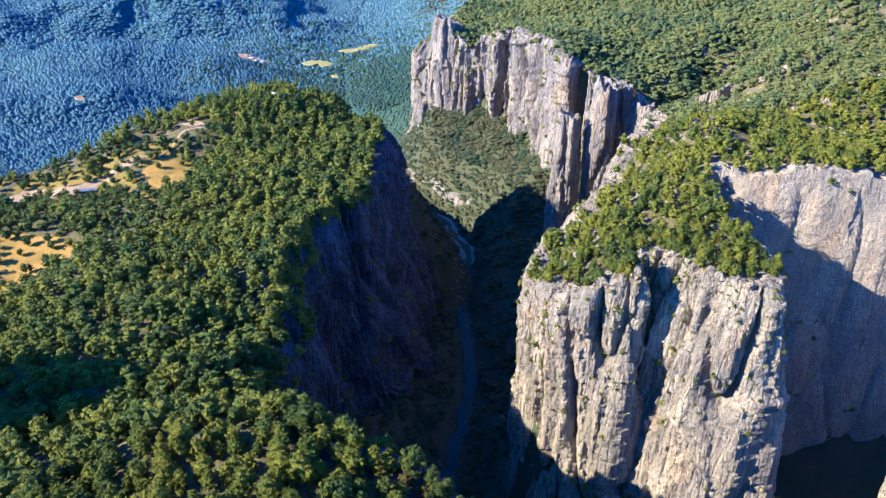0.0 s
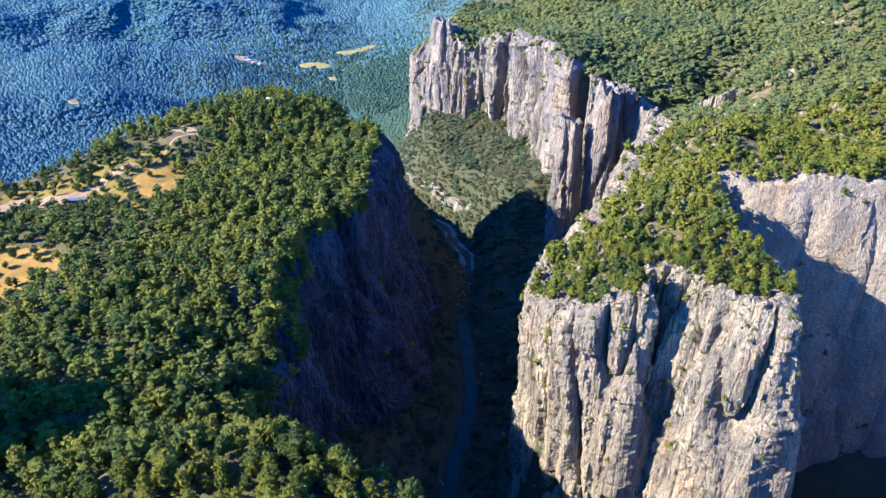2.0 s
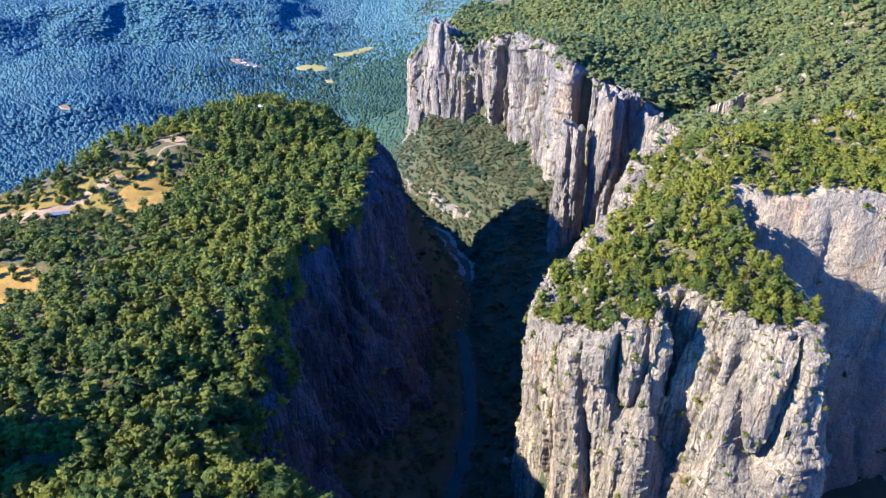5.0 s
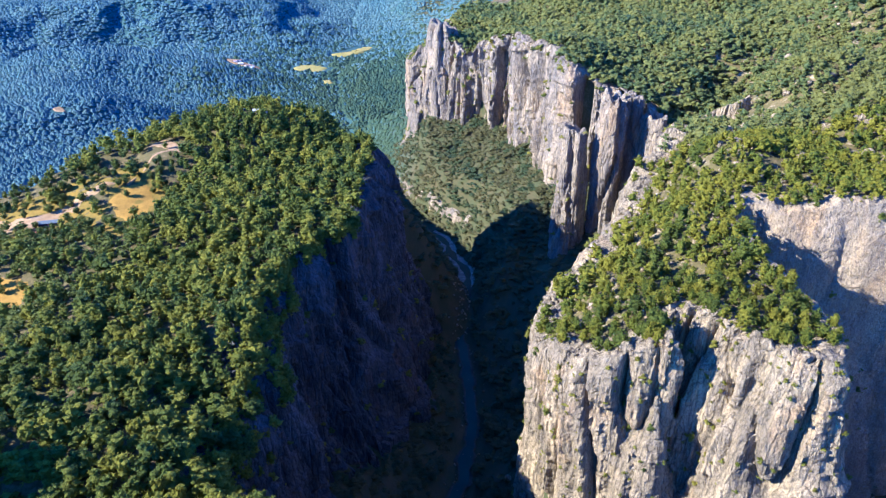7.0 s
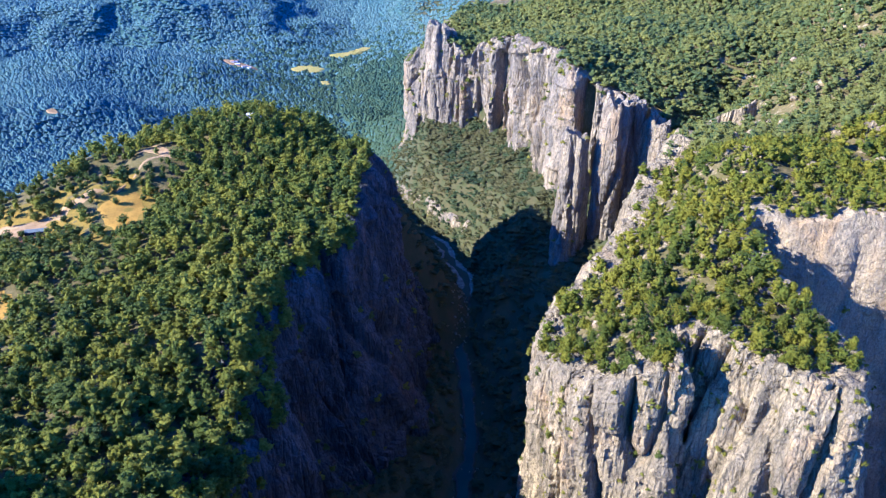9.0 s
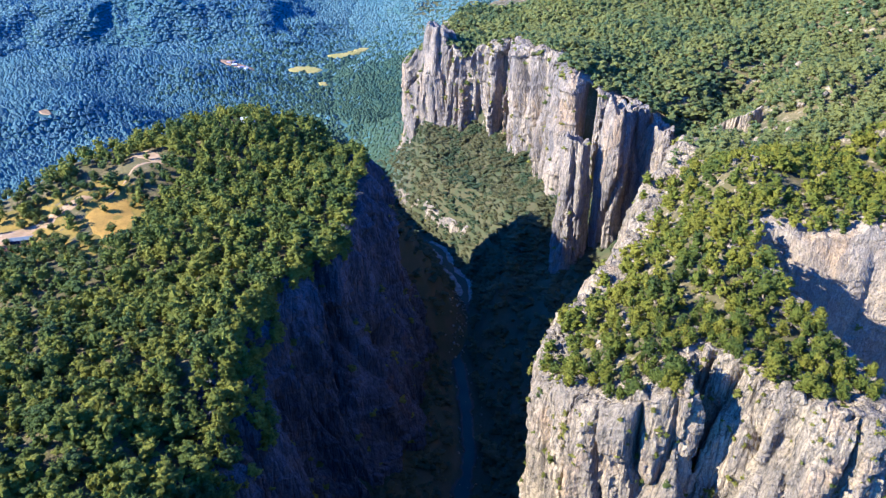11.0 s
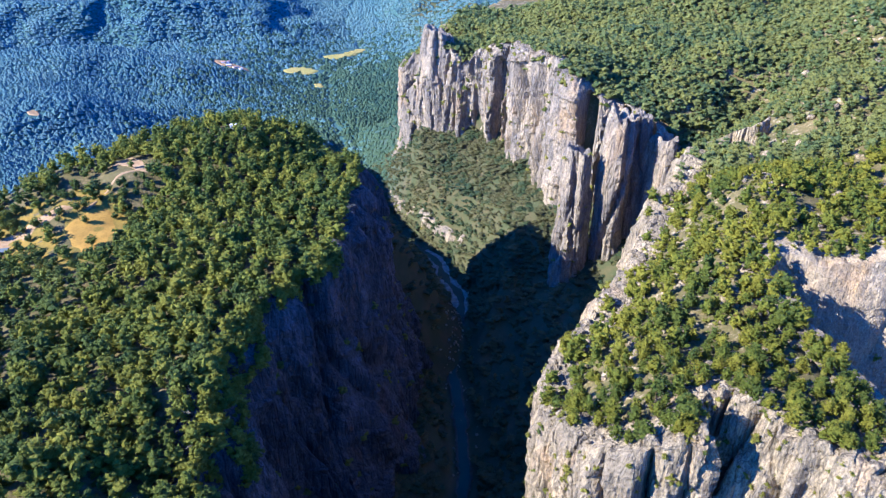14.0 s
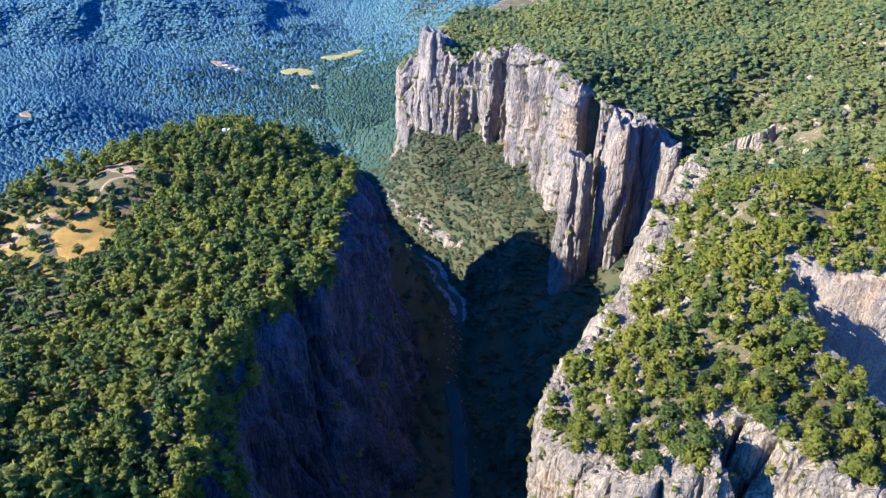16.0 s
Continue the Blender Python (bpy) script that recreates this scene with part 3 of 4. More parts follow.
for ring, high, sd in (([(149, 654), (146, 645), (150, 635), (158, 633), (163, 640), (166, 658), (161, 692)], 261, 57.0), ([(171, 668), (167, 659), (172, 650), (180, 649), (184, 658), (184, 690)], 258, 58.0),
                       ([(187, 652), (184, 641), (190, 632), (199, 632), (204, 640), (202, 660)], 247, 59.0)):
    CLIFFS["bastion%d" % sd] = cliff("rock_bastion", ring, lambda x, y, h=high: h + 5 * perlin(x / 7, y / 7, 2.5), GREY_ROCK, "tall cream limestone buttress at the end of the wall", 1.3, 1, True, 0.03, 1.0, seed=sd, lip=7.0, base=85, jag=10.0, stretch=1.4)
CLIFFS["band"] = cliff("cliff_band", [(-92, 1012), (-70, 962), (-54, 915), (-38, 882), (-18, 852), (0, 822), (18, 796), (32, 772)], lambda x, y: low_ground(x, y) + 2 + 8 * perlin(x / 14, y / 14, 6.0), GREY_ROCK,
                       "low broken cliff band in the scree slope", 1.1, 1, drop=34, seed=67.0, relief=0.9, lip=5.0)

# ---------------------------------------------------------------- trees
_ico = {}
for _lv in (1, 2):
    _bm = bmesh.new()
    bmesh.ops.create_icosphere(_bm, subdivisions=_lv, radius=1)
    _bm.verts.ensure_lookup_table()
    _ico[_lv] = (np.array([v.co[:] for v in _bm.verts]), np.array([[v.index for v in f.verts] for f in _bm.faces]))
    _bm.free()


def crown(seed, kind, clumps, sprays, loose=1.0):
    """A crown one metre high and about 0.7 wide: a ragged heart, foliage clumps out on the branches and loose sprays. Vertices and triangles."""
    rs = np.random.RandomState(seed)
    V, F, n = [], [], 0
    iv, jf = _ico[1]
    low, high, belly, widest = {"pine": (0.2, 0.97, 0.33, 0.38), "round": (0.2, 0.86, 0.36, 0.5), "bush": (0.05, 0.72, 0.42, 0.3)}[kind]
    lean = rs.normal(0, 0.05, 2)
    lobes = rs.uniform(0, 2 * math.pi, 3)

    def reach(z, a):
        s = (z - low) / (high - low)
        body = belly * (1 - abs(s - widest) ** 1.6 / max(widest, 1 - widest) ** 1.6 * 0.93)
        return body * (1 + 0.16 * math.cos(2 * a + lobes[0]) + 0.14 * math.cos(3 * a + lobes[1] + 5 * s))

    def lump(c, size, rough):
        nonlocal n
        v = iv * size * (1 + rough * rs.normal(size=(len(iv), 1)).clip(-1.4, 1.6))
        t = rs.uniform(0, 2 * math.pi)
        v = np.stack([v[:, 0] * math.cos(t) - v[:, 1] * math.sin(t), v[:, 0] * math.sin(t) + v[:, 1] * math.cos(t), v[:, 2]], 1) + c
        V.append(v)
        F.append(jf + n)
        n += len(v)

    mid = low + (high - low) * (0.42 if kind != "bush" else 0.3)
    lump(np.array([lean[0] * 0.5, lean[1] * 0.5, mid]), np.array([belly * 0.6, belly * 0.6, (high - low) * 0.36]), 0.2)
    spots = []
    for p in range(clumps):
        s = ((p + 0.5) / clumps) ** 1.15
        z = low + (high - low) * s * 0.95 + rs.uniform(-0.03, 0.03)
        a = p * 2.4 + rs.uniform(-0.6, 0.6)
        rad = max(reach(z, a), 0.02) * rs.uniform(0.5, 0.92)
        r = (0.42 / clumps ** 0.5) * (1.12 - 0.45 * s) * rs.uniform(0.7, 1.25)
        c = np.array([math.cos(a) * rad + lean[0] * s, math.sin(a) * rad + lean[1] * s, z])
        spots.append((c, r, np.array([math.cos(a), math.sin(a), 0.0])))
        lump(c, r * np.array([1.05, 1.05, rs.uniform(0.5, 0.8)]), 0.26)
    for _ in range(sprays):
        c, r, away = spots[rs.randint(len(spots))]
        d = rs.normal(size=3) + 0.5 * away + np.array([0, 0, 0.5])
        d /= np.linalg.norm(d)
        at = c + d * np.array([1.05, 1.05, 0.7]) * r * rs.uniform(0.75, 1.2)
        b = np.cross(d, rs.normal(size=3))
        b /= np.linalg.norm(b)
        size = r * rs.uniform(0.35, 0.7) * loose
        tip = at + (d + rs.normal(0, 0.35, 3) + np.array([0, 0, 0.15])) * size * 1.3
        V.append(np.array([tip, at + b * size * 0.55, at - b * size * 0.55]))
        F.append(np.array([[n, n + 1, n + 2]]))
        n += 3
    return np.concatenate(V), np.concatenate(F)


def trunk(seed, thick=0.022, high=0.8, limbs=5):
    """A tapered trunk with a few limbs, for a tree one metre high."""
    rs = np.random.RandomState(seed)
    V, F, n = [], [], 0

    def tube(p, q, r0, r1):
        nonlocal n
        d = (q - p) / np.linalg.norm(q - p)
        e = np.cross(d, [0.31, 0.95, 0.05])
        e /= np.linalg.norm(e)
        g = np.cross(d, e)
        ring = [(math.cos(k * math.pi / 3), math.sin(k * math.pi / 3)) for k in range(6)]
        V.extend([p + (e * c + g * s) * r0 for c, s in ring] + [q + (e * c + g * s) * r1 for c, s in ring])
        F.extend([[n + k, n + (k + 1) % 6, n + 6 + (k + 1) % 6, n + 6 + k] for k in range(6)])
        n += 12

    tube(np.array([0, 0, -0.05]), np.array([0.01, 0, 0.45]), thick, thick * 0.7)
    tube(np.array([0.01, 0, 0.45]), np.array([0, 0.01, high]), thick * 0.7, thick * 0.25)
    for k in range(limbs):
        z = 0.3 + 0.4 * k / limbs
        a = k * 2.4 + rs.rand()
        tube(np.array([0, 0, z]), np.array([math.cos(a) * 0.2, math.sin(a) * 0.2, z + 0.1]), thick * 0.35, thick * 0.12)
    return np.array(V), np.array(F)


def scatter(ring, gap, seed, inset=2.0, keep=None):
    """Uneven points about gap apart inside a ring."""
    rs = np.random.RandomState(seed)
    xs, ys = [p[0] for p in ring], [p[1] for p in ring]
    X, Y = np.meshgrid(np.arange(min(xs), max(xs), gap), np.arange(min(ys), max(ys), gap))
    X, Y = X + rs.uniform(-0.46, 0.46, X.shape) * gap, Y + rs.uniform(-0.46, 0.46, X.shape) * gap
    X, Y = X.ravel(), Y.ravel()
    ok = within(X, Y, ring)
    if inset:
        ok &= to_lines(X, Y, ring, True)[0] > inset
    X, Y = X[ok], Y[ok]
    if keep is not None:
        ok = keep(X, Y, rs)
        X, Y = X[ok], Y[ok]
    return X, Y


def grove(name, X, Y, Z, high, wide, templates, mat, label, category, seed, group=""):
    """Many trees joined into one mesh."""
    rs = np.random.RandomState(seed)
    pick = rs.randint(len(templates), size=len(X))
    VV, FF, n = [], [], 0
    for k, (tv, tf) in enumerate(templates):
        sel = np.where(pick == k)[0]
        if not len(sel):
            continue
        a = rs.uniform(0, 2 * math.pi, len(sel))
        ca, sa = np.cos(a)[:, None], np.sin(a)[:, None]
        h = high[sel][:, None]
        w = wide[sel][:, None] * h
        px = (tv[None, :, 0] * ca - tv[None, :, 1] * sa) * w + X[sel][:, None]
        py = (tv[None, :, 0] * sa + tv[None, :, 1] * ca) * w + Y[sel][:, None]
        pz = tv[None, :, 2] * h + Z[sel][:, None]
        VV.append(np.stack([px, py, pz], -1).reshape(-1, 3))
        FF.append((tf[None] + (np.arange(len(sel)) * len(tv))[:, None, None] + n).reshape(-1, 3))
        n += len(sel) * len(tv)
    ob = new(name, mesh_of(name, np.concatenate(VV), np.concatenate(FF), mat, False))
    return tagged(ob, label, category, kind="stuff")


def heights(n, seed, a, b):
    rs = np.random.RandomState(seed)
    return rs.uniform(a, b, n) * rs.choice([0.75, 1.0, 1.0, 1.12], n), rs.uniform(0.85, 1.25, n)


MID_PINE = [crown(100 + k, "pine", 12, 84) for k in range(9)]
MID_ROUND = [crown(130 + k, "round", 9, 50) for k in range(5)]
SLIM_PINE = [crown(145 + k, "pine", 7, 36) for k in range(8)]
LOW_PINE = [crown(160 + k, "pine", 3, 14, 0.9) for k in range(8)]
BUSH = [crown(190 + k, "bush", 3, 16, 0.9) for k in range(6)]


def far_conifer(seed):
    """A ragged conifer top one metre high, for dense woods a kilometre off."""
    rs = np.random.RandomState(seed)
    V, F, n = [], [], 0
    for z0, z1, r, k in ((0.12, 0.86, 0.4, 6), (0.62, 1.0, 0.17, 5)):
        a = np.arange(k) * 2 * math.pi / k + rs.uniform(0, 1)
        rr = r * rs.uniform(0.75, 1.25, k)
        V += [(math.cos(t) * q, math.sin(t) * q, z0 + rs.uniform(-0.08, 0.1)) for t, q in zip(a, rr)] + [(rs.uniform(-0.04, 0.04), rs.uniform(-0.04, 0.04), z1)]
        F += [(n + i, n + (i + 1) % k, n + k) for i in range(k)]
        n += k + 1
    return np.array(V), np.array(F)


FAR_TREE = [far_conifer(220 + k) for k in range(10)]

# open ground on the tableland: the yellow field, the yard and the track
FIELD = [(-236, 520), (-222, 528), (-208, 520), (-196, 500), (-198, 480), (-212, 474), (-228, 488), (-240, 506)]
YARD = [(-350, 508), (-320, 506), (-290, 502), (-262, 510), (-244, 520), (-236, 530), (-250, 524), (-270, 492), (-296, 480), (-325, 480), (-352, 486)]
LOW_FIELD = [(-312, 420), (-280, 424), (-247, 414), (-244, 396), (-257, 376), (-262, 352), (-276, 337), (-312, 330), (-342, 370)]
SCAR = [(-232, 586), (-216, 584), (-204, 572), (-200, 562), (-210, 562), (-222, 572), (-236, 577)]
BARE = [FIELD, YARD, LOW_FIELD, SCAR]


def sheet(name, ring, mat, label, step=3.0, lift=0.35, wobble=2.5, kind="structure"):
    """A patch of open ground draped on the land."""
    line, run = curve_through(ring, step, True)
    line = line[:-1]
    line = line + wobble * np.stack([perlin(line[:, 0] / 7, line[:, 1] / 7, 1.0), perlin(line[:, 0] / 7, line[:, 1] / 7, 7.0)], 1)
    c = line.mean(0)
    n = 8
    P = np.array([c + (line - c) * f for f in np.linspace(0.02, 1, n)])
    Z = ground_z(P[..., 0], P[..., 1]) + lift
    Z[-1] -= lift + 0.5
    ob = new(name, mesh_of(name, np.concatenate([P, Z[..., None]], -1).reshape(-1, 3), grid_faces(n, len(line), True), mat))
    return tagged(ob, label, name.split("_")[-1], kind=kind)


def track(name, pts, width, mat, label, lift=0.4):
    line, run = curve_through(pts, 3.0)
    t = np.gradient(line, axis=0)
    t /= np.linalg.norm(t, axis=1)[:, None]
    o = np.stack([t[:, 1], -t[:, 0]], 1)
    P = np.array([line + o * (k * width * (0.5 + 0.18 * perlin(run / 11, 3.0 + k)))[:, None] for k in (-1.0, -0.4, 0.4, 1.0)])
    Z = ground_z(P[..., 0], P[..., 1]) + lift
    Z[0] -= lift + 0.4
    Z[-1] -= lift + 0.4
    ob = new(name, mesh_of(name, np.concatenate([P, Z[..., None]], -1).reshape(-1, 3), grid_faces(4, len(line)), mat))
    return tagged(ob, label, "track", kind="structure")


def open_valley(X, Y):
    """False on the meadows along the valley river and round the hamlet."""
    d = np.minimum(to_lines(X, Y, [(-250, 1764), (-190, 1858)])[0], to_lines(X, Y, [(-316, 1612), (-272, 1626)])[0])
    return (d > 26) & (to_lines(X, Y, [(-462, 1596), (-405, 1568)])[0] > 18) & (np.hypot(X + 240, Y - 1512) > 16) & (np.hypot(X + 590, Y - 1090) > 13)


def not_bare(X, Y, rs):
    ok = np.ones(len(X), bool)
    for ring in BARE:
        ok &= ~within(X, Y, ring)
    return ok


def mesa_keep(X, Y, rs):
    sparse = smooth(-190, -235, X) * smooth(455, 485, Y) * smooth(575, 545, Y)
    return not_bare(X, Y, rs) & (np.hypot((X + 165) / 2.0, Y - 621) > 10) & (rs.rand(len(X)) > 0.4 * sparse) & ((((X + 217) / 15) ** 2 + ((Y - 566) / 19) ** 2 > 1) | (rs.rand(len(X)) < 0.15))


# trees that one could count: a pine with trunk and crown, built in several forms
def pine_tree(seed, kind="pine", leaf=PINE, label="olive green pine with an open clumpy crown"):
    root = new("pine_tree" if kind == "pine" else "oak_tree")
    part("trunk", mesh_of("trunk", *trunk(seed), BARK), root)
    part("crown", mesh_of("crown", *crown(seed, kind, 42, 640), leaf, False), root)
    return tagged(root, label, "tree", "trees along the canyon rims")


def plant(forms, X, Y, Z, high, wide, seed):
    rs = np.random.RandomState(seed)
    for x, y, z, h, w in zip(X, Y, Z, high, wide):
        ob = forms[rs.randint(len(forms))]
        made = copy_thing(ob, Matrix.Identity(4))
        made.matrix_basis = pose(x, y, z, rs.uniform(-4, 4), rs.uniform(-4, 4), rs.uniform(0, 360)) @ Matrix.Diagonal((h * w, h * w, h, 1))


# pines that cling to the brow of the tableland's wall
V, out = CLIFFS["mesa"]
rs = np.random.RandomState(17)
r = 8 + (rs.beta(0.8, 2.0, 1500) * 22).astype(int)
P = V[r, rs.randint(V.shape[1], size=1500)]
ok = (P[:, 1] > 200) & (P[:, 1] < 470) & (r - 8 < 4 + 18 * smooth(430, 300, P[:, 1]) + 6 * perlin(P[:, 0] / 9, P[:, 1] / 9))
P = P[ok]
h, w = heights(len(P), 18, 6.0, 11.0)
grove("brow_pines", P[:, 0], P[:, 1], P[:, 2] - 1.0, h, w * 0.95, MID_PINE, PINE, "olive green pines clinging to the brow of the wall", "pine wood", 19)

SPUR_FORMS = [pine_tree(300 + k, "pine", HILL_PINE) for k in range(7)]
PROW_FORMS = [pine_tree(320 + k, "pine", HILL_PINE, "bright green pine among pale rocks on the prow") for k in range(7)]

lone = np.array([(-268, 410), (-282, 398), (-262, 392), (-292, 380), (-276, 366), (-300, 405), (-271, 352), (-214, 488), (-228, 512), (-300, 500), (-284, 506), (-318, 494), (-262, 512)], float)
_r = np.random.RandomState(4)
_x, _y = _r.uniform(-345, -190, 70), _r.uniform(448, 552, 70)
_ok = (to_lines(_x, _y, [(-236, 516), (-206, 486)])[0] > 17) & (to_lines(_x, _y, [(-345, 496), (-250, 502)])[0] > 7)
_x2, _y2 = _r.uniform(-325, -246, 26), _r.uniform(338, 420, 26)
lone = np.concatenate([lone, np.stack([_x2, _y2], 1), np.stack([_x[_ok], _y[_ok]], 1)])
X, Y = scatter([p for p in MESA if p[1] > 55 and p[0] > -450] + [(-450, 505), (-450, 60), (30, 60)], 7.3, 11, 1.5, lambda x, y, r: mesa_keep(x, y, r) & (y > 118) & (x > -0.72 * y - 60))
X, Y = np.concatenate([X, lone[:, 0]]), np.concatenate([Y, lone[:, 1]])
spur = (Y < 240) & (Y > 150) & (X > -150)
spur &= np.argsort(np.argsort(np.where(spur, Y + 0.3 * np.abs(X + 60), 1e6))) < 150
oaky = (X < -195) & (Y > 330) & (Y < 575) & (np.random.RandomState(3).rand(len(X)) < 0.8)
Z = ground_z(X, Y)
h, w = heights(len(X), 12, 9.5, 14.0)
plant(SPUR_FORMS, X[spur], Y[spur], Z[spur] - 0.3, h[spur], w[spur], 15)
sel = ~oaky & ~spur
sel[-len(lone):] = False
grove("mesa_pines", X[sel], Y[sel], Z[sel], h[sel], w[sel], MID_PINE, PINE, "dense olive green pine wood on the tableland", "pine wood", 13)
OAK_FORMS = [pine_tree(340 + k, "round", OAK, "dark rounded oak standing in dry grass") for k in range(5)]
for k, ob in enumerate(OAK_FORMS):
    ob.matrix_basis = pose(-330 + 9 * k, 470 - 4 * k, float(ground_z(-330.0 + 9 * k, 470.0 - 4 * k)), 0, 0, 40 * k) @ Matrix.Diagonal((9, 9, 8, 1))
single = oaky & (Y > 452) & (Y < 560)
single[-len(lone):] = True
oaky &= ~single
plant(OAK_FORMS, X[single], Y[single], Z[single] - 0.2, h[single] * 0.72, w[single] * 1.05, 16)
grove("mesa_oaks", X[oaky], Y[oaky], Z[oaky], h[oaky] * 0.75, w[oaky], MID_ROUND, OAK, "dark rounded oaks round the dry field", "oak wood", 14)


def hill_keep(X, Y, rs):
    ridge = (to_lines(X, Y, EAST_RIM[:10])[0] > 14) | (rs.rand(len(X)) < 0.18)
    crag = (X < 206) | (X > 268) | (Y < 550) | (Y > 625) | (rs.rand(len(X)) < 0.15)
    return ridge & crag & (Y > 240) & (X < 0.74 * Y + 30) & (Y < 1000 - 0.2 * X) & (rs.rand(len(X)) < 0.96 - 0.45 * smooth(0.05, 0.5, perlin(X / 30, Y / 30, 4.0)) * smooth(330, 400, Y))


X, Y = scatter([(186, 575)] + EAST_RIM[1:30] + [(620, 330), (620, 760), (330, 780), (226, 650), (206, 612)], 6.5, 21, 0.8, hill_keep)
Z = ground_z(X, Y)
h, w = heights(len(X), 22, 6.5, 10.8)
prow = (Y < 352) & (X < 170)
prow &= np.argsort(np.argsort(np.where(prow, Y, 1e6))) < 134
plant(PROW_FORMS, X[prow], Y[prow], Z[prow] - 0.3, h[prow], w[prow], 25)
sel = ~prow
far = sel & (Y > 500)
sel &= Y <= 500
grove("hill_pines", X[sel], Y[sel], Z[sel], h[sel], w[sel], MID_PINE, HILL_PINE, "bright green pines between pale rocks on the upland", "pine wood", 23)
grove("upper_hill_pines", X[far], Y[far], Z[far], h[far] * 1.1, w[far] * 1.1, SLIM_PINE, PLATEAU_PINE, "grey green pines on the upper slope", "pine wood", 24)
for ob in SPUR_FORMS:                      # the first of each form stands in the wood too
    k = SPUR_FORMS.index(ob)
    ob.matrix_basis = pose(-120 - 11 * k, 206 + 5 * (k % 3), float(ground_z(-120.0 - 11 * k, 206.0 + 5 * (k % 3))), 0, 0, 50 * k) @ Matrix.Diagonal((12, 12, 12.5, 1))
for k, (tx, ty, th) in enumerate(((-14, 182, 8), (-6, 176, 7), (-24, 186, 9), (-2, 166, 7.5), (-34, 180, 8), (127, 336, 9))):
    ob = pine_tree(360 + k, "round" if k < 5 else "pine", AUTUMN, "yellow brown deciduous tree among green pines" if k < 5 else "dead brown pine among green ones")
    ob.name = "autumn_tree" if k < 5 else "dead_pine"
    ob.matrix_basis = pose(tx, ty, float(ground_z(float(tx), float(ty))), 0, 0, 60 * k) @ Matrix.Diagonal((th * 1.1, th * 1.1, th, 1))
for ob in PROW_FORMS:
    k = PROW_FORMS.index(ob)
    ob.matrix_basis = pose(62 + 13 * k, 352 + 4 * (k % 3), float(ground_z(62.0 + 13 * k, 352.0 + 4 * (k % 3))), 0, 0, 70 * k) @ Matrix.Diagonal((10, 10, 10.5, 1))
X, Y = scatter([(226, 650), (330, 780), (620, 760), (900, 1250), (100, 1320)] + FAR_RIM[1:], 6.5, 31, 0.5, lambda x, y, r: (x < 0.72 * y + 20) & (y < 1190))
h, w = heights(len(X), 32, 6.5, 11.0)
grove("plateau_pines", X, Y, ground_z(X, Y), h, w * 1.25, LOW_PINE, PLATEAU_PINE, "green pine wood on the far plateau", "pine wood", 33)
X, Y = scatter([(-160, 280), (205, 280), (205, 1050), (-160, 1050)], 4.7, 41, 0, lambda x, y, r: (to_lines(x, y, RIVER)[0] > 12) & (r.rand(len(x)) < np.where(y > 640, 0.86, 0.4)))
Z = low_ground(X, Y)
Z = np.maximum(Z, nose(X, Y))
flat = ground_z(X, Y, 9.0) < Z + 3
h, w = heights(len(X), 42, 3.0, 6.5)
grove("scree_shrubs", X[flat], Y[flat], Z[flat] - 0.3, h[flat], w[flat] * 2.1, BUSH, SCREE, "grey green shrubs on the scree slopes", "shrubs", 43)
WOODS = [(-90, 860), (-420, 540), (-900, 700), (-2300, 2800), (420, 2800), (200, 1500), (40, 1200), (-42, 1045), (-60, 960)]
for name, gap, y0, y1, seed in (("valley_woods", 6.3, 0, 1500, 51), ("hill_woods", 8.8, 1500, 2800, 55)):
    X, Y = scatter(WOODS, gap, seed, 0, lambda x, y, r: (y >= y0) & (y < y1) & (to_lines(x, y, RIVER)[0] > 2) & (x > -0.72 * y - 130) & open_valley(x, y) & ~within(x, y, MESA) & ~within(x, y, EAST))
    h, w = heights(len(X), seed + 1, 7.0, 10.0)
    # Blue tint for haze grows westward and far off; flattened crowns soften the shade.
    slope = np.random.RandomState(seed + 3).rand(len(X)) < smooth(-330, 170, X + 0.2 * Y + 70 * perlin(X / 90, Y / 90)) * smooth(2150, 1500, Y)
    for who, mat, text in ((~slope, HAZE_WOOD, "conifer woods over the valley and hills, tinted blue for haze"), (slope, GREEN_WOOD, "green conifer woods on the slope below the far wall")):
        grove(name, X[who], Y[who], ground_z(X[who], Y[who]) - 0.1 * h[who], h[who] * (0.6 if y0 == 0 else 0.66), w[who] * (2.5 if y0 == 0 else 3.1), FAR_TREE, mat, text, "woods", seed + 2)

# ---------------------------------------------------------------- river, fields, tracks
def river_strip(name, pts, width, lift, mat, label):
    line, run = curve_through(pts, 4.0)
    t = np.gradient(line, axis=0)
    t /= np.linalg.norm(t, axis=1)[:, None]
    o = np.stack([t[:, 1], -t[:, 0]], 1)
    ks = (-1.0, -0.5, 0.0, 0.5, 1.0)
    P = np.array([line + o * (k * width * (0.5 + 0.55 * perlin(run / 19, 3.0 + np.sign(k)) + 0.3 * perlin(run / 6, 9.0 + np.sign(k))))[:, None] for k in ks])
    Z = np.broadcast_to(river_z(P[..., 1]) + lift, P.shape[:2]).copy()
    ob = new(name, mesh_of(name, np.concatenate([P, Z[..., None]], -1).reshape(-1, 3), grid_faces(5, len(line)), mat))
    return tagged(ob, label, "river", kind="structure")


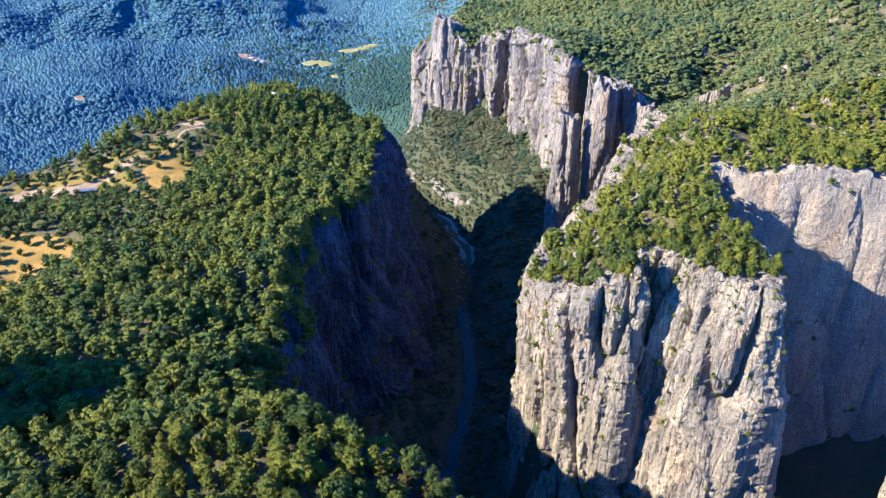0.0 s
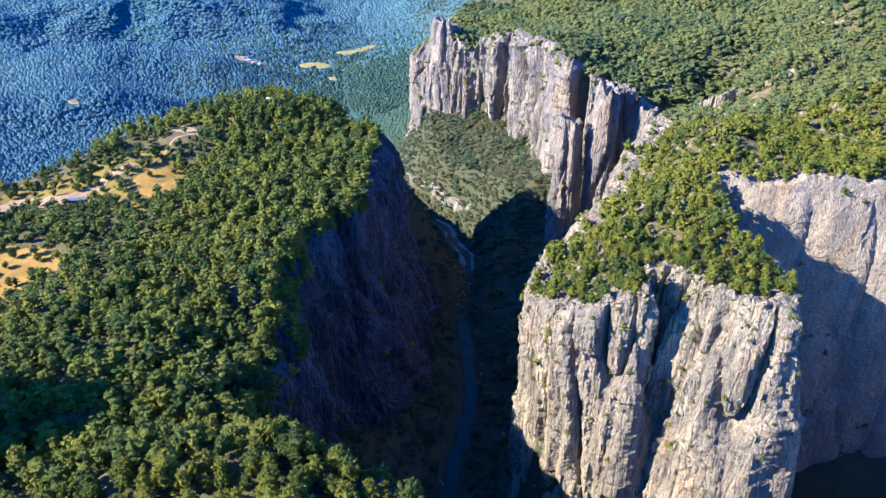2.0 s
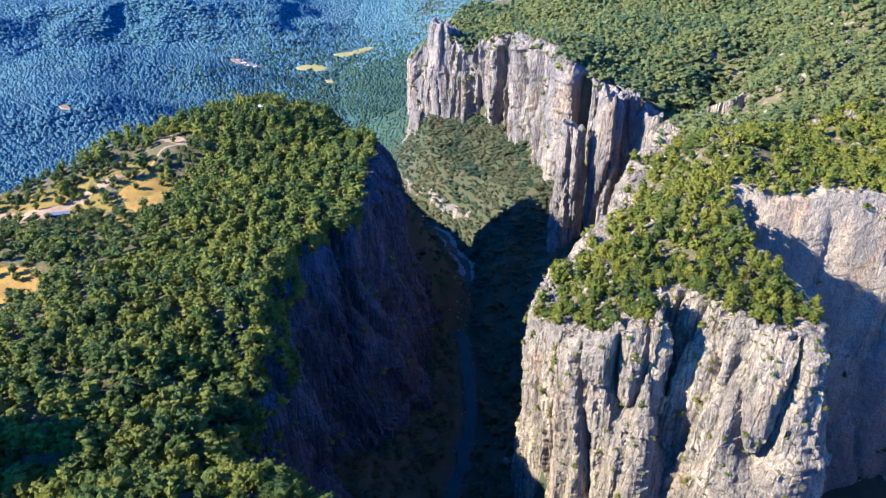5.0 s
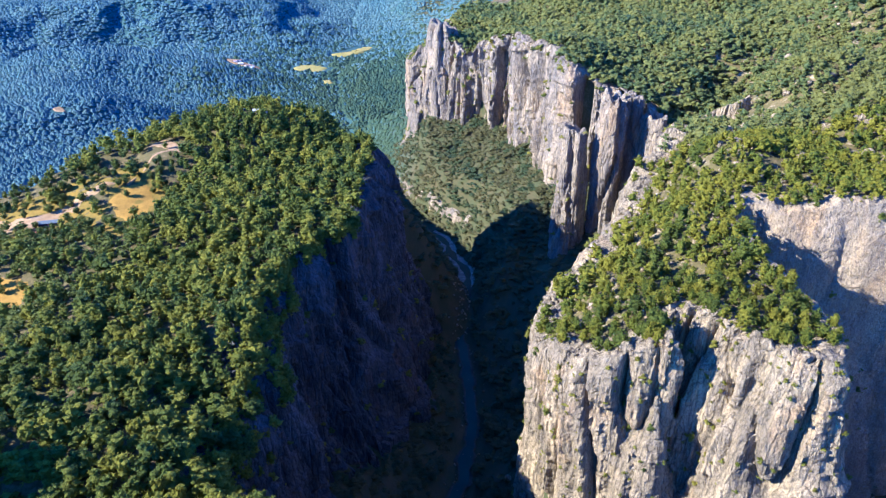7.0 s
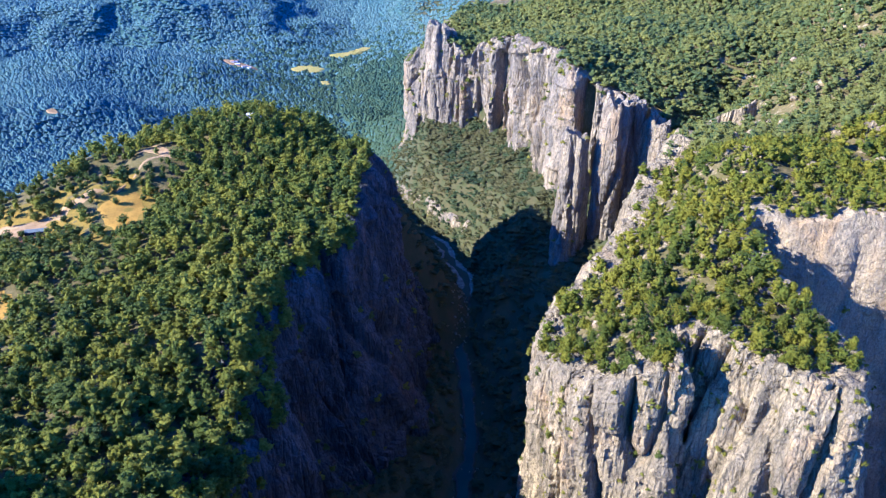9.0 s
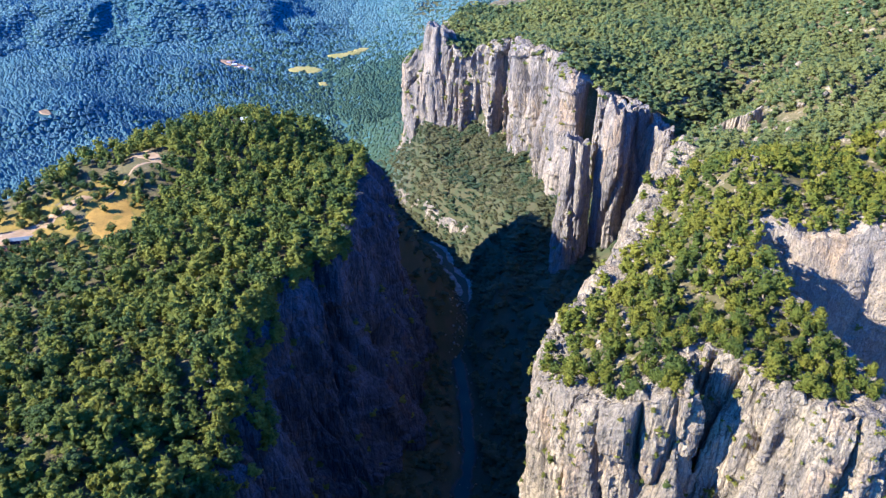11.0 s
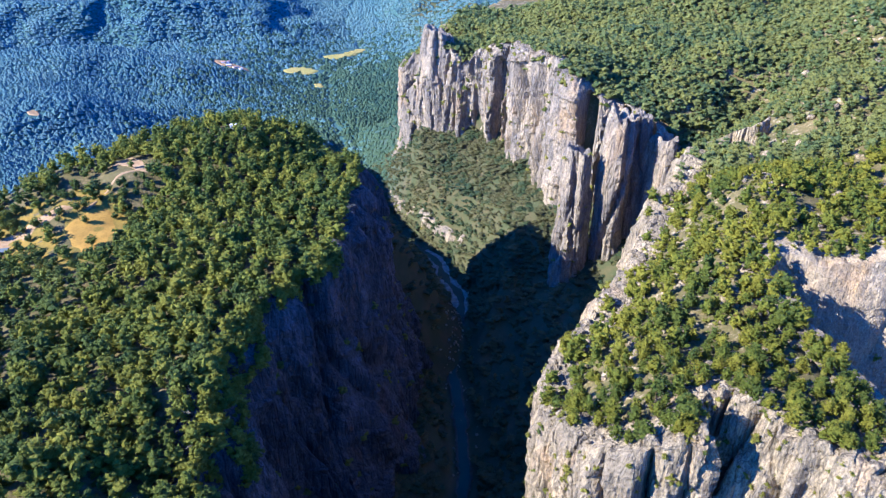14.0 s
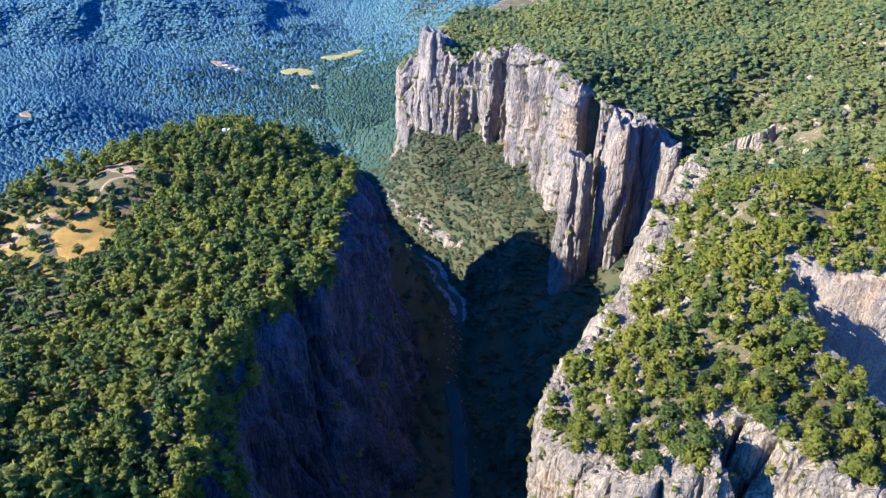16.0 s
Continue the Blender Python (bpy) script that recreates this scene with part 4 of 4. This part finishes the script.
river_strip("riverbed", RIVER[6:22], 11, 0.25, GRAVEL, "gravel bed of the mountain river, toned dark for the shaded canyon")
river_strip("gravel_bar", [(-12, 797), (3, 779), (11, 742), (26, 704), (25, 668)], 19, 0.4, BAR, "pale gravel bar at the river's bend")
river_strip("water", RIVER[6:22], 7.5, 0.5, WATER, "teal river water in the canyon")
sheet("grass_clearing", [(-372, 520), (-330, 530), (-280, 540), (-236, 556), (-196, 534), (-184, 500), (-192, 466), (-230, 450), (-300, 452), (-372, 470)], OLIVE_GRASS, "dry olive grass between scattered oaks", 3.0, 0.15)
sheet("dry_field", FIELD, DRY_GRASS, "ochre dry grass field among dark oaks")
sheet("low_field", LOW_FIELD, DRY_GRASS, "ochre dry grass field at the wood's edge")
sheet("dirt_yard", YARD, DIRT, "pale trodden dirt yard")
sheet("dirt_scar", SCAR, DIRT, "bare pale earth scar with a track")

# ---------------------------------------------------------------- rocks and shrubs
def boulder(seed):
    rs = np.random.RandomState(seed)
    v, f = _ico[2]
    v = v * (1 + 0.22 * perlin(v[:, 0] * 1.3 + seed, v[:, 1] * 1.3, v[:, 2] * 1.3)[:, None] * 1.5)
    for _ in range(5):                      # broken flat faces
        n = rs.normal(size=3)
        n /= np.linalg.norm(n)
        over = np.maximum(v @ n - rs.uniform(0.55, 0.8), 0)
        v = v - over[:, None] * n
    return v * np.array([1, 0.8, 0.75]), f


ROCKS = [boulder(500 + k) for k in range(8)]
ROCK_MESH = [mesh_of("boulder", v, f, ROCK, False) for v, f in ROCKS]


def strew(X, Y, size, seed, label, group):
    rs = np.random.RandomState(seed)
    for x, y, z, s in zip(X, Y, ground_z(X, Y), size):
        ob = new("boulder", ROCK_MESH[rs.randint(len(ROCK_MESH))])
        ob.matrix_basis = pose(x, y, z + 0.15 * s, rs.uniform(-20, 20), rs.uniform(-20, 20), rs.uniform(0, 360)) @ Matrix.Diagonal((s, s, s * rs.uniform(0.7, 1.2), 1))
        tagged(ob, label, "boulder", group)


rs = np.random.RandomState(61)
line, _ = curve_through(EAST_RIM[8:24], 0.8)
pick = rs.randint(len(line), size=150)
X, Y = line[pick, 0] + rs.normal(0, 4, 150), line[pick, 1] + rs.normal(0, 4, 150)
ok = within(X, Y, EAST)
strew(X[ok], Y[ok], rs.uniform(0.8, 3.4, ok.sum()), 62, "pale broken limestone boulder on the cliff's edge", "boulders on the prow")
X, Y = scatter(EAST_RIM[8:30] + [(250, 480), (190, 560)], 9, 63, 3, lambda x, y, r: r.rand(len(x)) < 0.35)
strew(X, Y, np.random.RandomState(64).uniform(0.8, 2.4, len(X)), 65, "pale limestone boulder between pines", "boulders on the upland")


def rubble(name, X, Y, size, label, seed):
    rs = np.random.RandomState(seed)
    VV, FF, n = [], [], 0
    for x, y, z, s in zip(X, Y, ground_z(X, Y), size):
        v, f = ROCKS[rs.randint(len(ROCKS))]
        m = np.array(Euler((rs.uniform(-0.5, 0.5), rs.uniform(-0.5, 0.5), rs.uniform(0, 6.3))).to_matrix())
        VV.append(v @ m.T * s * np.array([1, 1, rs.uniform(0.7, 1.3)]) + [x, y, z + 0.2 * s])
        FF.append(f + n)
        n += len(v)
    return tagged(new(name, mesh_of(name, np.concatenate(VV), np.concatenate(FF), ROCK, False)), label, "rocks", kind="stuff")


X, Y = scatter([(180, 400), (620, 360), (620, 740), (330, 760), (226, 640), (190, 560), (160, 480)], 15, 66, 0, lambda x, y, r: (perlin(x / 42, y / 42, 8.0) > -0.05) & (r.rand(len(x)) < 0.8))
rubble("hill_rocks", X, Y, np.random.RandomState(67).uniform(1.5, 5.5, len(X)), "pale limestone outcrops scattered over the wooded slope", 68)
for cx, cy, n, spread_by, big in ((196, 446, 9, 6, 4.5), (236, 614, 16, 11, 8), (262, 622, 10, 9, 5), (318, 600, 16, 15, 5), (180, 452, 7, 5, 4), (160, 512, 12, 7, 6), (148, 494, 10, 6, 5), (128, 462, 9, 6, 4.5), (108, 424, 9, 6, 4), (84, 388, 9, 6, 4), (66, 364, 8, 4, 3.5), (56, 346, 8, 4, 3)):
    rs = np.random.RandomState(int(cx + cy))
    rubble("rock_outcrop", cx + rs.normal(0, spread_by, n), cy + rs.normal(0, spread_by * 0.5, n), rs.uniform(0.4, 1, n) * big, "pale jointed limestone outcrop", int(cx))


def ledges(key, count, seed, lowest=0.3):
    """Places on a wall's ledges."""
    V, _ = CLIFFS[key]
    du, dv = np.gradient(V, axis=1), np.gradient(V, axis=0)
    nrm = np.cross(dv, du)
    up = np.abs(nrm[..., 2]) / (np.linalg.norm(nrm, axis=-1) + 1e-9)
    up[:10] = 0.0
    rs = np.random.RandomState(seed)
    spots = np.argwhere(up > lowest)
    spots = spots[rs.permutation(len(spots))[:count]]
    return V[spots[:, 0], spots[:, 1]]


SHRUB_MESH = [mesh_of("shrub", *crown(400 + k, "bush", 8, 120), SHRUB, False) for k in range(5)]
rs = np.random.RandomState(71)
V, out = CLIFFS["prow"]
for k in range(300):
    r, q = 9 + int((V.shape[0] - 12) * rs.beta(0.9, 2.2)), rs.randint(V.shape[1])
    s = rs.uniform(1.0, 2.8) * (1.9 if rs.rand() < 0.15 else 1)
    p = V[r, q]
    ob = new("shrub", SHRUB_MESH[rs.randint(5)])
    ob.matrix_basis = pose(p[0] + out[q, 0] * 0.35 * s, p[1] + out[q, 1] * 0.35 * s, p[2] - 0.35 * s, 0, 0, rs.uniform(0, 360)) @ Matrix.Diagonal((s, s, s, 1))
    tagged(ob, "small green shrub rooted in a cliff ledge", "shrub", "shrubs on the cliff")
for key, n, size in (("prow", 420, 2.0), ("side", 170, 3.0), ("far", 420, 4.5), ("mesa", 260, 4.5), ("east", 120, 4.0), ("pinnacle", 25, 3.0), ("band", 60, 3.5), ("tower", 20, 3.5), ("outcrop", 30, 2.5)):
    P = ledges(key, n, 80 + n, 0.35)
    h, w = heights(len(P), 81 + n, size * 0.5, size * 1.4)
    grove("cliff_shrubs", P[:, 0], P[:, 1], P[:, 2] - 0.5, h, w * 1.2, BUSH, SHRUB, "dull green shrubs on the rock ledges", "shrubs", 82 + n)
X, Y = scatter(EAST_RIM[8:30] + [(250, 480), (190, 560)], 4.2, 75, 0.5, lambda x, y, r: r.rand(len(x)) < 0.5)
h, w = heights(len(X), 76, 1.6, 4.0)
grove("prow_shrubs", X, Y, ground_z(X, Y) - 0.3, h, w * 1.2, BUSH, SHRUB, "low green shrubs between the pines", "shrubs", 77)

# ---------------------------------------------------------------- valley fields and the settlement
for ring, mat, label in (([(-268, 1758), (-230, 1744), (-196, 1800), (-176, 1862), (-190, 1880), (-214, 1822), (-244, 1784)], MEADOW, "pale yellow meadow beside the valley river"),
                         ([(-334, 1606), (-292, 1586), (-258, 1618), (-270, 1642), (-302, 1650)], MEADOW, "pale yellow meadow beside the valley river"),
                         ([(-252, 1520), (-240, 1498), (-226, 1504), (-236, 1530)], MEADOW, "pale green meadow patch in the valley"),
                         ([(-476, 1592), (-440, 1570), (-400, 1556), (-396, 1578), (-428, 1600), (-462, 1608)], DIRT, "pale bare ground round a hamlet"),
                         ([(-602, 1092), (-590, 1082), (-578, 1088), (-588, 1099)], DIRT, "small pale clearing in the woods")):
    sheet("meadow" if mat is MEADOW else "clearing", ring, mat, label, 8.0, 1.3, 9.0)


# ---------------------------------------------------------------- buildings
def box(x0, x1, y0, y1, z0, z1, bevel=0.04):
    bm = bmesh.new()
    bmesh.ops.create_cube(bm, size=1)
    bmesh.ops.scale(bm, vec=(x1 - x0, y1 - y0, z1 - z0), verts=bm.verts)
    bmesh.ops.translate(bm, vec=((x0 + x1) / 2, (y0 + y1) / 2, (z0 + z1) / 2), verts=bm.verts)
    bmesh.ops.bevel(bm, geom=bm.edges[:], offset=bevel, segments=1, affect="EDGES")
    me = bpy.data.meshes.new("box")
    bm.to_mesh(me)
    bm.free()
    return me


def gable(x0, x1, y0, y1, z0, rise, thick=0.25):
    """A pitched roof with its ridge along x."""
    m = (y0 + y1) / 2
    rows = [(y0, z0), (m, z0 + rise), (y1, z0), (y1, z0 - thick), (m, z0 + rise - thick), (y0, z0 - thick)]
    V = [(x, y, z) for x in (x0, x1) for y, z in rows]
    bm = bmesh.new()
    vs = [bm.verts.new(v) for v in V]
    for k in range(6):
        bm.faces.new([vs[k], vs[(k + 1) % 6], vs[6 + (k + 1) % 6], vs[6 + k]])
    for o in (0, 6):
        bm.faces.new([vs[o], vs[o + 1], vs[o + 4], vs[o + 5]])
        bm.faces.new([vs[o + 1], vs[o + 2], vs[o + 3], vs[o + 4]])
    bmesh.ops.recalc_face_normals(bm, faces=bm.faces)
    me = bpy.data.meshes.new("roof")
    bm.to_mesh(me)
    bm.free()
    return me


def clad(me, mat):
    me.materials.append(mat)
    return me


GREY_ROOF, DARK_WALL, WHITE_WALL, TAN_ROOF = paint("grey_green_sheet", (0.13, 0.15, 0.14), 0.7), paint("dark_boards", (0.06, 0.06, 0.065)), paint("white_wash", (0.72, 0.7, 0.66)), paint("tan_tiles", (0.42, 0.27, 0.17))
GLASS_DARK = paint("dark_window", (0.03, 0.035, 0.045), 0.2)


def house(x, y, turn, long, deep, high, walls, roof, label, windows=3):
    root = new("house")
    part("wall", clad(box(-long / 2, long / 2, -deep / 2, deep / 2, -1.5, high), walls), root)
    part("roof", clad(gable(-long / 2 - 0.5, long / 2 + 0.5, -deep / 2 - 0.5, deep / 2 + 0.5, high + 0.15, deep * 0.22), roof), root)
    part("door", clad(box(-0.5, 0.5, -deep / 2 - 0.06, -deep / 2 + 0.1, 0, 2.05, 0.02), TAN_ROOF), root)
    for k in range(windows):
        wx = -long / 2 + long * (k + 0.5) / windows
        if abs(wx) > 1.0:
            part("window", clad(box(wx - 0.5, wx + 0.5, -deep / 2 - 0.05, -deep / 2 + 0.1, 0.9, min(2.0, high - 0.4), 0.02), GLASS_DARK), root)
    root.matrix_basis = pose(x, y, float(ground_z(x, y)) + 0.3, 0, 0, turn)
    return tagged(root, label, "house")


house(-277, 490, 14, 13, 5, 2.6, DARK_WALL, GREY_ROOF, "long dark shed with a grey green sheet roof beside red earth", 6)
house(-157, 628, 0, 4.5, 3.5, 2.6, WHITE_WALL, WHITE_WALL, "small white hut on the tableland's highest edge", 2)
house(-150, 630, 8, 3.5, 3, 2.4, WHITE_WALL, TAN_ROOF, "small pale hut with a tan roof among pines", 2)
for k, (hx, hy) in enumerate(((-454, 1592), (-440, 1580), (-424, 1574), (-412, 1566), (-446, 1600))):
    house(hx, hy, 20 * k, 8 + 2 * (k % 3), 6, 3.4, WHITE_WALL, (TAN_ROOF, WHITE_WALL)[k % 2], "distant white farmhouse in a woodland clearing", 4)
sheet("red_yard", [(-290, 482), (-278, 486), (-262, 486), (-256, 480), (-270, 474), (-286, 475)], RED_EARTH, "patch of red earth in front of the shed", 2.0, 0.55, 1.0)
track("dirt_track", [(-205, 566), (-222, 556), (-226, 540), (-232, 524)], 3.0, DIRT, "narrow pale dirt track down to the dry field")
track("upper_track", [(-196, 572), (-212, 578), (-224, 590), (-240, 584), (-256, 574)], 3.6, DIRT, "pale dirt track on the bare slope")
track("terrace_track", [(-186, 634), (-165, 633), (-140, 636), (-110, 638)], 2.8, DIRT, "pale path along the tableland's edge", 0.6)

# stones in the river
rs = np.random.RandomState(91)
line, _ = curve_through(RIVER[7:19], 2.0)
pick = rs.randint(len(line), size=420)
side_step = rs.normal(0, 4.5, 420)
rubble("river_stones", line[pick, 0] + side_step, line[pick, 1] + rs.normal(0, 2, 420), rs.uniform(0.5, 1.9, 420), "pale round stones along the river bed", 92)

X, Y = scatter([(-330, 150), (30, 150), (-60, 230), (-90, 300), (-88, 440), (-330, 440)], 5.6, 95, 0, lambda x, y, r: within(x, y, MESA) & not_bare(x, y, r) & (r.rand(len(x)) < 0.55) & (x > -0.72 * y - 50))
h, w = heights(len(X), 96, 2.0, 4.5)
grove("mesa_shrubs", X, Y, ground_z(X, Y) - 0.3, h, w * 1.4, BUSH, SHRUB, "dull green undergrowth between the pines", "shrubs", 97)
